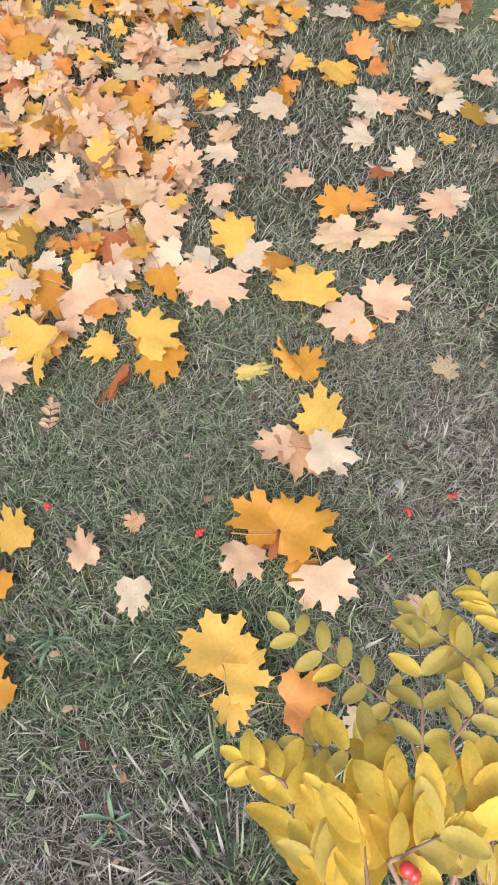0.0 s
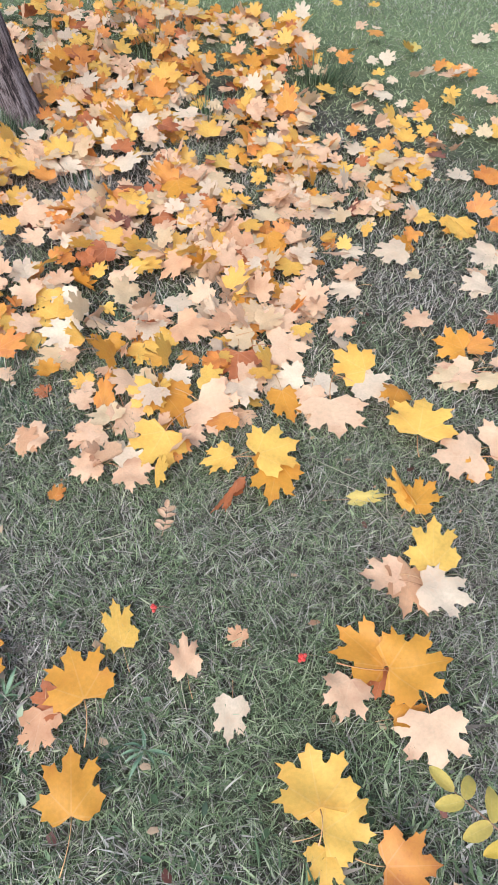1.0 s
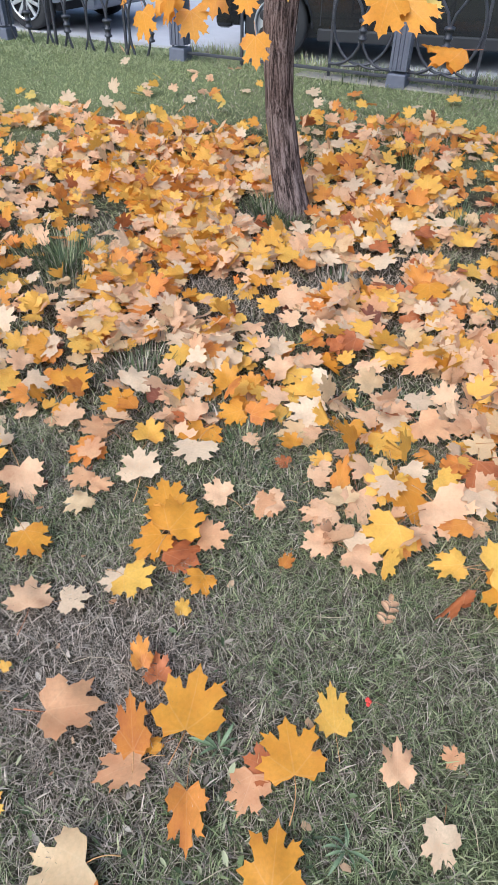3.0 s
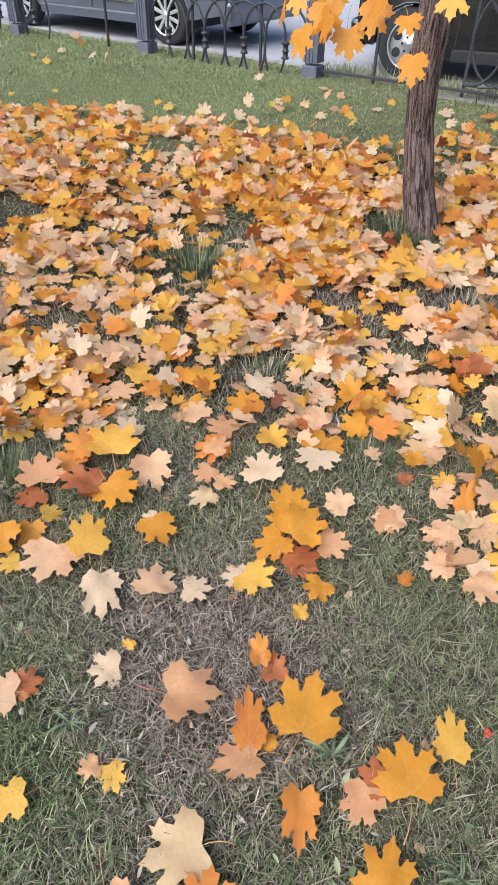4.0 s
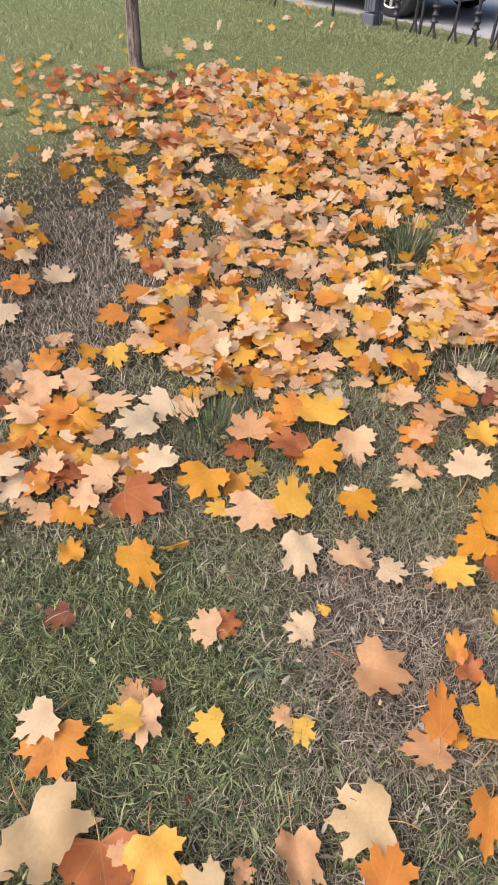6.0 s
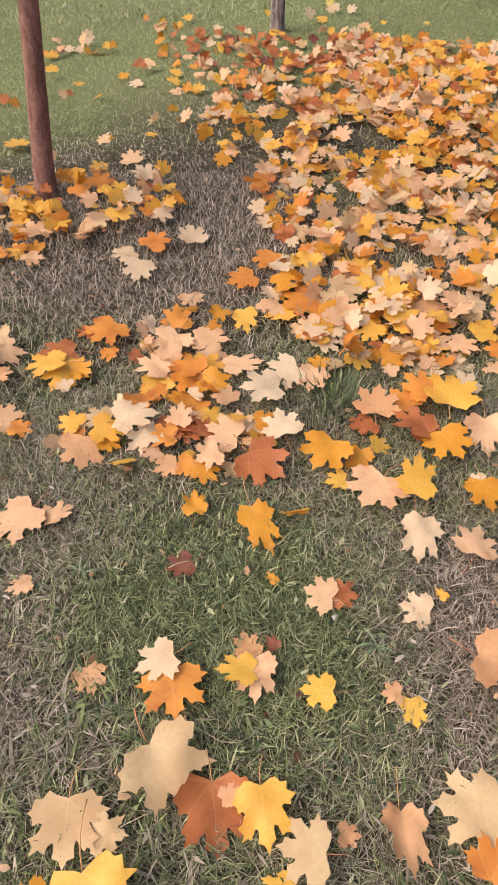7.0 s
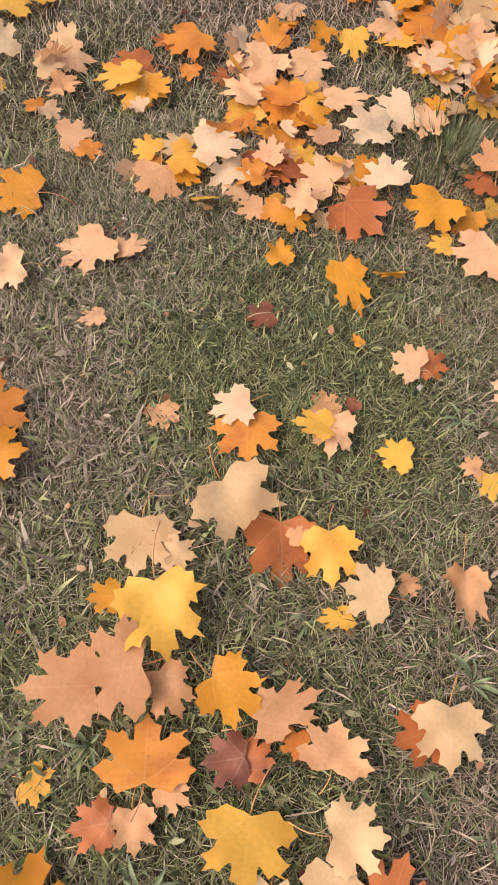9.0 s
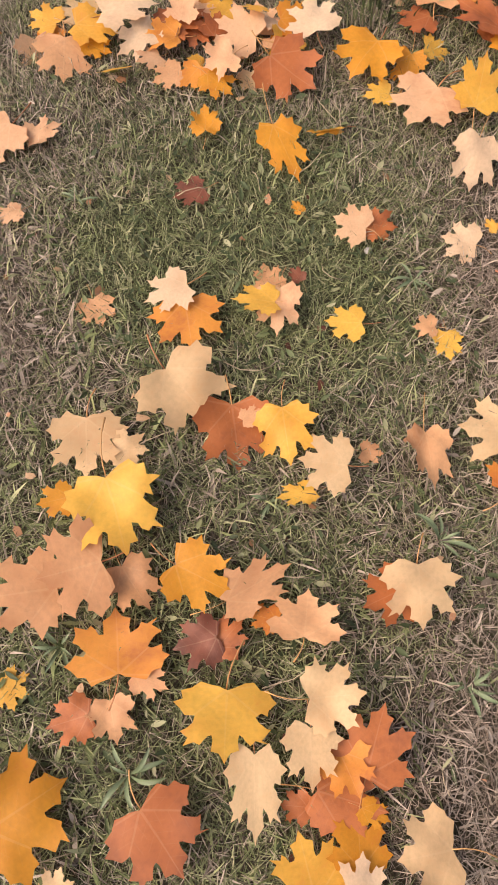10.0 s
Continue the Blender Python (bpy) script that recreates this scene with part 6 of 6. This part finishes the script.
# base and tip of the leaf stalk, length of a leaflet, tone, pairs, spread of the leaflets
LOW_FRONDS = [
    ((-0.244, 0.398, 0.700), (-0.272, 0.457, 0.690), 0.032, 1, 4, 44),
    ((-0.271, 0.452, 0.700), (-0.302, 0.462, 0.690), 0.023, 1, 3, 50),
    ((-0.226, 0.407, 0.710), (-0.234, 0.445, 0.700), 0.028, 1, 3, 34),
    ((-0.208, 0.401, 0.840), (-0.220, 0.443, 0.830), 0.041, 1, 4, 24),
    ((-0.199, 0.404, 0.840), (-0.193, 0.451, 0.830), 0.036, 1, 4, 26),
    ((-0.185, 0.406, 0.830), (-0.169, 0.455, 0.820), 0.040, 1, 3, 22),
    ((-0.229, 0.391, 0.830), (-0.234, 0.430, 0.820), 0.038, 1, 4, 28),
    ((-0.224, 0.411, 0.850), (-0.194, 0.428, 0.840), 0.034, 1, 3, 40),
    ((-0.163, 0.404, 0.820), (-0.152, 0.456, 0.810), 0.035, 1, 3, 26),
    ((-0.227, 0.455, 0.780), (-0.221, 0.477, 0.770), 0.031, 1, 2, 28),
]
HIGH_FRONDS = [
    ((-0.165, 0.527, 0.640), (-0.276, 0.587, 0.630), 0.029, 0, 5, 68),
    ((-0.154, 0.496, 0.660), (-0.156, 0.594, 0.650), 0.028, 0, 4, 62),
    ((-0.091, 0.579, 0.630), (-0.150, 0.628, 0.620), 0.029, 0, 6, 66),
    ((-0.129, 0.509, 0.660), (-0.079, 0.577, 0.650), 0.029, 0, 5, 62),
    ((-0.200, 0.486, 0.670), (-0.250, 0.485, 0.660), 0.027, 0, 4, 66),
    ((-0.059, 0.622, 0.620), (-0.082, 0.675, 0.610), 0.029, 1, 4, 60),
    ((-0.239, 0.383, 0.800), (-0.253, 0.404, 0.790), 0.030, 1, 3, 34),
]


def rowan():
    rng = random.Random(21)
    root = Vector((0.16, 0.30, float(ground_z(0.16, 0.30))))
    shrub = new("rowan_shrub")
    shrub.matrix_world = Matrix.Translation(root)
    tagged(shrub, "low rowan shrub with yellow and olive pinnate leaves", "shrub")
    tones = [[leaflet_data(m, k) for k in range(4)] for m in (ROWAN_GREEN, ROWAN)]
    fork = Vector((0.06, 0.30, 0.46)) - root
    part("stem", tubes("stem", [([(0, 0, -0.05), (-0.03, 0.04, 0.2), (-0.1, 0.08, 0.4), fork], [0.009, 0.008, 0.006, 0.005], 8)], TWIG), shrub)
    for base, tip, size, warm, pairs, spread in LOW_FRONDS + HIGH_FRONDS:
        a, b = Vector(base) - root, Vector(tip) - root
        part("twig", tubes("twig", [([fork, fork.lerp(a, 0.5) + Vector((0, -0.06, -0.06)), a], [0.0035, 0.0025, 0.0016], 6)], TWIG), shrub)
        le = (b - a).length
        d = (b - a).normalized()
        side = d.cross(Vector((0, 0, 1))).normalized()
        up = side.cross(d)
        turn = Matrix((side, d, up)).transposed().to_4x4()
        line = [(0, le * t, -0.2 * le * (t - 0.5) ** 2 + 0.05 * le) for t in (0, 0.25, 0.5, 0.75, 1)]
        frond = part("compound_leaf", tubes("compound_leaf", [(line, [0.0014, 0.0013, 0.0011, 0.0009, 0.0007], 5)], TWIG), shrub, m=Matrix.Translation(a) @ turn)
        for k in range(pairs):
            t = 0.10 + 0.84 * k / max(1, pairs - 1) + rng.uniform(-0.03, 0.03)
            z = -0.2 * le * (t - 0.5) ** 2 + 0.05 * le
            for sign in (-1, 1):
                m = pose(0, le * t, z, 0, 0, -sign * rng.gauss(spread, 8)) @ pose(0, 0, 0, rng.uniform(-10, 16), sign * rng.uniform(-22, 18), 0) @ Matrix.Scale((0.95 if size > 0.0325 else 1.22) * size * rng.uniform(0.82, 1.12) * (1.0 if 0 < k < pairs - 1 else 0.85), 4)
                part("leaflet", tones[warm if rng.random() < 0.8 else 1 - warm][rng.randrange(4)], frond, m=m)
        part("leaflet", tones[warm][pairs % 4], frond, m=pose(0, le, 0, -5, 0, rng.uniform(-8, 8)) @ Matrix.Scale(size, 4))
    centre = Vector((-0.210, 0.407, 0.850)) - root
    for k in range(3):
        part("berry", BERRY_ONE, shrub, m=Matrix.Translation(centre + Vector((rng.gauss(0, 0.006), rng.gauss(0, 0.006), rng.gauss(0, 0.005)))) @ Matrix.Scale(0.9, 4))


rowan()


def dried_frond(x, y, heading, size):
    """A withered compound leaf of the shrub, flat on the lawn."""
    rng = random.Random(int(-1000 * x))
    ob = new("dried_rowan_leaf", tubes("dried_rowan_leaf", [([(0, -size, 0), (0.003, 0, 0.004), (0, size, 0.002)], [0.0012, 0.001, 0.0007], 5)], TWIG))
    ob.matrix_world = pose(x, y, float(ground_z(x, y)) + 0.024, 0, 0, heading)
    tagged(ob, "withered pinkish-tan compound leaf lying on the grass", "leaf")
    me = leaflet_data(LEAF_MATS["t"])
    for k in range(4):
        for sign in (-1, 1):
            part("leaflet", me, ob, m=pose(0, size * (-0.6 + 0.45 * k), 0.002, rng.uniform(-12, 20), sign * rng.uniform(-20, 20), -sign * rng.uniform(40, 75)) @ Matrix.Scale(0.029 * rng.uniform(0.8, 1.15), 4))
    part("leaflet", me, ob, m=pose(0, size, 0.002, 8, 0, 6) @ Matrix.Scale(0.028, 4))


dried_frond(-0.85, 1.16, 15, 0.04)


def pebble(x, y, size):
    bm = bmesh.new()
    bmesh.ops.create_icosphere(bm, subdivisions=2, radius=size)
    for v in bm.verts:
        v.co *= 1 + 0.35 * noise.noise(v.co * 60 + Vector((x, y, 0)))
        v.co.z *= 0.55
    ob = new("pebble", from_bm("pebble", bm, KERB, True))
    ob.matrix_world = pose(x, y, float(ground_z(x, y)) + 0.012, 8, 5, 40 * x)
    tagged(ob, "small pale grey pebble lying in the turf", "pebble")


pebble(-0.03, 1.15, 0.011)
pebble(-1.49, 0.27, 0.008)


# ---- red berries on the grass ----
def berries(x, y, n):
    rng = random.Random(int(x * 1000) + n)
    z = float(ground_z(x, y)) + 0.018
    bunch = new("rowan_berries")
    bunch.matrix_world = pose(x, y, z)
    tagged(bunch, "small bunch of red rowan berries fallen on the grass", "berries", "fallen berries")
    for k in range(n):
        part("berry", BERRY_ONE, bunch, m=pose(rng.gauss(0, 0.0048), rng.gauss(0, 0.0048), rng.uniform(0, 0.007)))
    part("stalk", tubes("stalk", [([(0, 0, 0.002), (0.01, 0.006, 0.006), (0.03, 0.012, 0.002)], [0.0009, 0.0008, 0.0006], 5)], TWIG), bunch)


for x, y, n in ((-0.78, 0.95, 4), (-0.45, 0.95, 6), (0.09, 1.14, 5), (-0.05, 0.96, 3), (-0.01, 1.08, 4)):
    berries(x, y, n)


# ---- weeds and tufts ----
def weed_leaf_data():
    verts, faces = [], []
    for i in range(8):
        t = i / 7
        w = 0.075 * math.sin(math.pi * min(1, t * 0.9 + 0.06)) ** 0.8 * (0.7 + 0.4 * t)
        for k in (-1, 0, 1):
            verts.append((k * w + 0.05 * math.sin(2.5 * t), t, 0.30 * math.sin(t * 2.6) + 0.035 * abs(k)))
    for i in range(7):
        for k in range(2):
            a = i * 3 + k
            faces.append((a, a + 1, a + 4, a + 3))
    return mesh_of("weed_leaf", verts, faces, (WEED,), True)


WEED_LEAF = weed_leaf_data()


def weed(x, y, size, n):
    rng = random.Random(int(1000 * x + 77 * y))
    ob = new("weed_rosette")
    ob.matrix_world = pose(x, y, float(ground_z(x, y)) + 0.008, 0, 0, rng.uniform(0, 360))
    tagged(ob, "flat green weed rosette growing in the lawn", "weed", "lawn weeds")
    for k in range(n):
        part("leaf", WEED_LEAF, ob, m=pose(0, 0, 0, 0, 0, rng.uniform(0, 360)) @ pose(0, 0, 0, rng.uniform(-5, 25), rng.uniform(-25, 25), 0) @ Matrix.Scale(0.75 * size * rng.uniform(0.5, 1.2), 4))


for x, y, size, n in ((-1.78, -0.25, 0.06, 12), (-0.98, 0.68, 0.075, 8), (-0.91, 0.17, 0.075, 9), (-0.94, -0.47, 0.06, 9), (-0.73, -0.41, 0.07, 9), (-0.48, 0.41, 0.075, 8),
                      (-1.40, 0.33, 0.06, 9), (-0.68, 0.68, 0.07, 8), (-1.06, -0.08, 0.045, 8), (-0.69, 0.12, 0.06, 8)):
    weed(x, y, size, n)


def tuft(x, y, spread, height, n, seed):
    rng = np.random.default_rng(seed)
    xy = np.stack([x + rng.normal(0, spread, n), y + rng.normal(0, spread, n)], 1)
    out = np.arctan2(xy[:, 1] - y, xy[:, 0] - x)
    blades("grass_tuft", xy, height, 0.0042, 0.35, TUFT, "dense tuft of taller dark green grass", 0.9, 0.0, out)


for k, (x, y, spread, height, n) in enumerate(((-2.87, 1.91, 0.10, 0.12, 520), (-2.15, 0.56, 0.06, 0.075, 260), (-2.42, 2.88, 0.07, 0.10, 600), (-2.30, 2.88, 0.06, 0.08, 380), (-2.50, 2.98, 0.05, 0.10, 300), (-1.80, 2.57, 0.09, 0.07, 260), (-1.22, 4.02, 0.09, 0.12, 260),
                                               (-2.02, 1.53, 0.09, 0.07, 260), (-1.50, 1.45, 0.10, 0.06, 260), (-1.95, 1.75, 0.1, 0.06, 240), (-1.2, 1.75, 0.08, 0.06, 220), (0.0, 0.3, 0.12, 0.10, 600), (-0.25, 0.32, 0.1, 0.08, 400),
                                               (-2.2, 4.1, 0.12, 0.11, 260), (-2.75, 3.6, 0.15, 0.1, 300), (-3.6, 3.3, 0.15, 0.1, 300), (-1.6, 3.4, 0.1, 0.09, 240), (-2.1, 6.0, 0.25, 0.13, 500), (-3.5, 5.75, 0.2, 0.13, 400), (-2.6, 5.95, 0.2, 0.12, 400))):
    tuft(x, y, spread, height, n, 100 + k)


# ---- crumbs of dry leaf, straws and twigs ----
def crumbs():
    rng = np.random.default_rng(31)
    xy = np.concatenate([plan_points(260, 0.0, 1.8, 0, 360, 32), plan_points(260, 1.6, 3.6, 60, 210, 33)])
    verts, tris = [], []
    for i, (x, y) in enumerate(xy):
        s, a = rng.uniform(0.005, 0.014), rng.uniform(0, 6.28)
        m = np.array(pose(x, y, float(ground_z(x, y)) + rng.uniform(0.010, 0.022), rng.normal(0, 20), rng.normal(0, 20), math.degrees(a)))
        v = np.array([(-0.5, -0.6, 0.15), (0.45, -0.5, 0), (0.6, 0.35, 0.2), (0.0, 0.9, 0.05), (-0.55, 0.4, 0)]) * s * (1, 1.3, 1)
        verts.append(v @ m[:3, :3].T + m[:3, 3])
        tris += [(5 * i, 5 * i + 1, 5 * i + 2), (5 * i, 5 * i + 2, 5 * i + 3), (5 * i, 5 * i + 3, 5 * i + 4)]
    v = np.concatenate(verts)
    me = fast_mesh("leaf_crumbs", v, np.array(tris), [LITTER_MATS[k] for k in "tcb"], v[:, :2] * 20, np.repeat(rng.integers(0, 3, len(xy)), 3))
    tagged(new("leaf_crumbs", me), "small brown and pinkish crumbs of dry leaf on the turf", "leaf crumbs", kind="stuff")
    runs = []
    for x, y in plan_points(260, 0.0, 2.2, 0, 360, 34):
        a, le = rng.uniform(0, 6.28), rng.uniform(0.05, 0.15)
        z = float(ground_z(x, y))
        bend = rng.normal(0, 0.02)
        pts = [(x + math.cos(a) * le * t - math.sin(a) * bend * math.sin(3.1 * t), y + math.sin(a) * le * t + math.cos(a) * bend * math.sin(3.1 * t), z + 0.016 + 0.014 * math.sin(3.1 * t)) for t in (0, 0.33, 0.67, 1)]
        runs.append((pts, [0.0011, 0.001, 0.0009, 0.0006], 4))
    tagged(new("dry_straws", tubes("dry_straws", runs, STRAW)), "loose pale straws and leaf stalks lying over the grass", "straw", kind="stuff")


crumbs()


def ground_weeds():
    """Small broad leaves of clover, plantain and the like, low in the turf, thickest in a few green patches."""
    rng = np.random.default_rng(51)
    spots = [plan_points(500, 0.0, 2.0, 0, 360, 52)]
    for x, y, size, n in ((-1.62, 0.0, 0.20, 420), (-1.42, 0.35, 0.18, 260), (-0.85, -0.40, 0.18, 300), (-0.9, 0.12, 0.2, 260), (-0.98, 0.66, 0.12, 160), (-0.55, 0.5, 0.2, 220), (-1.45, -0.25, 0.18, 260), (-2.0, -0.1, 0.2, 150)):
        spots.append(np.stack([rng.normal(x, size, n), rng.normal(y, size, n)], 1))
    xy = np.concatenate(spots)
    shape = np.array([(0, 0, 0), (0.22, 0.25, 0.06), (0.27, 0.55, 0.09), (0.14, 0.85, 0.05), (0, 1, 0), (-0.14, 0.85, 0.05), (-0.27, 0.55, 0.09), (-0.22, 0.25, 0.06), (0, 0.5, 0.03)])
    fan = [(8, i, (i + 1) % 8) for i in range(8)]
    verts, tris = [], []
    for i, (x, y) in enumerate(xy):
        s = rng.uniform(0.010, 0.030)
        thin = rng.uniform(0.28, 0.85)
        m = np.array(pose(x, y, float(ground_z(x, y)) + rng.uniform(0.008, 0.022), rng.normal(8, 16), rng.normal(0, 20), rng.uniform(0, 360)))
        verts.append((shape * (s * thin, s, s)) @ m[:3, :3].T + m[:3, 3])
        tris += [(9 * i + a, 9 * i + b, 9 * i + c) for a, b, c in fan]
    me = fast_mesh("lawn_weeds", np.concatenate(verts), np.array(tris), [TUFT])
    tagged(new("lawn_weeds", me), "low broad-leaved green weeds growing through the turf", "weeds", kind="stuff")


ground_weeds()
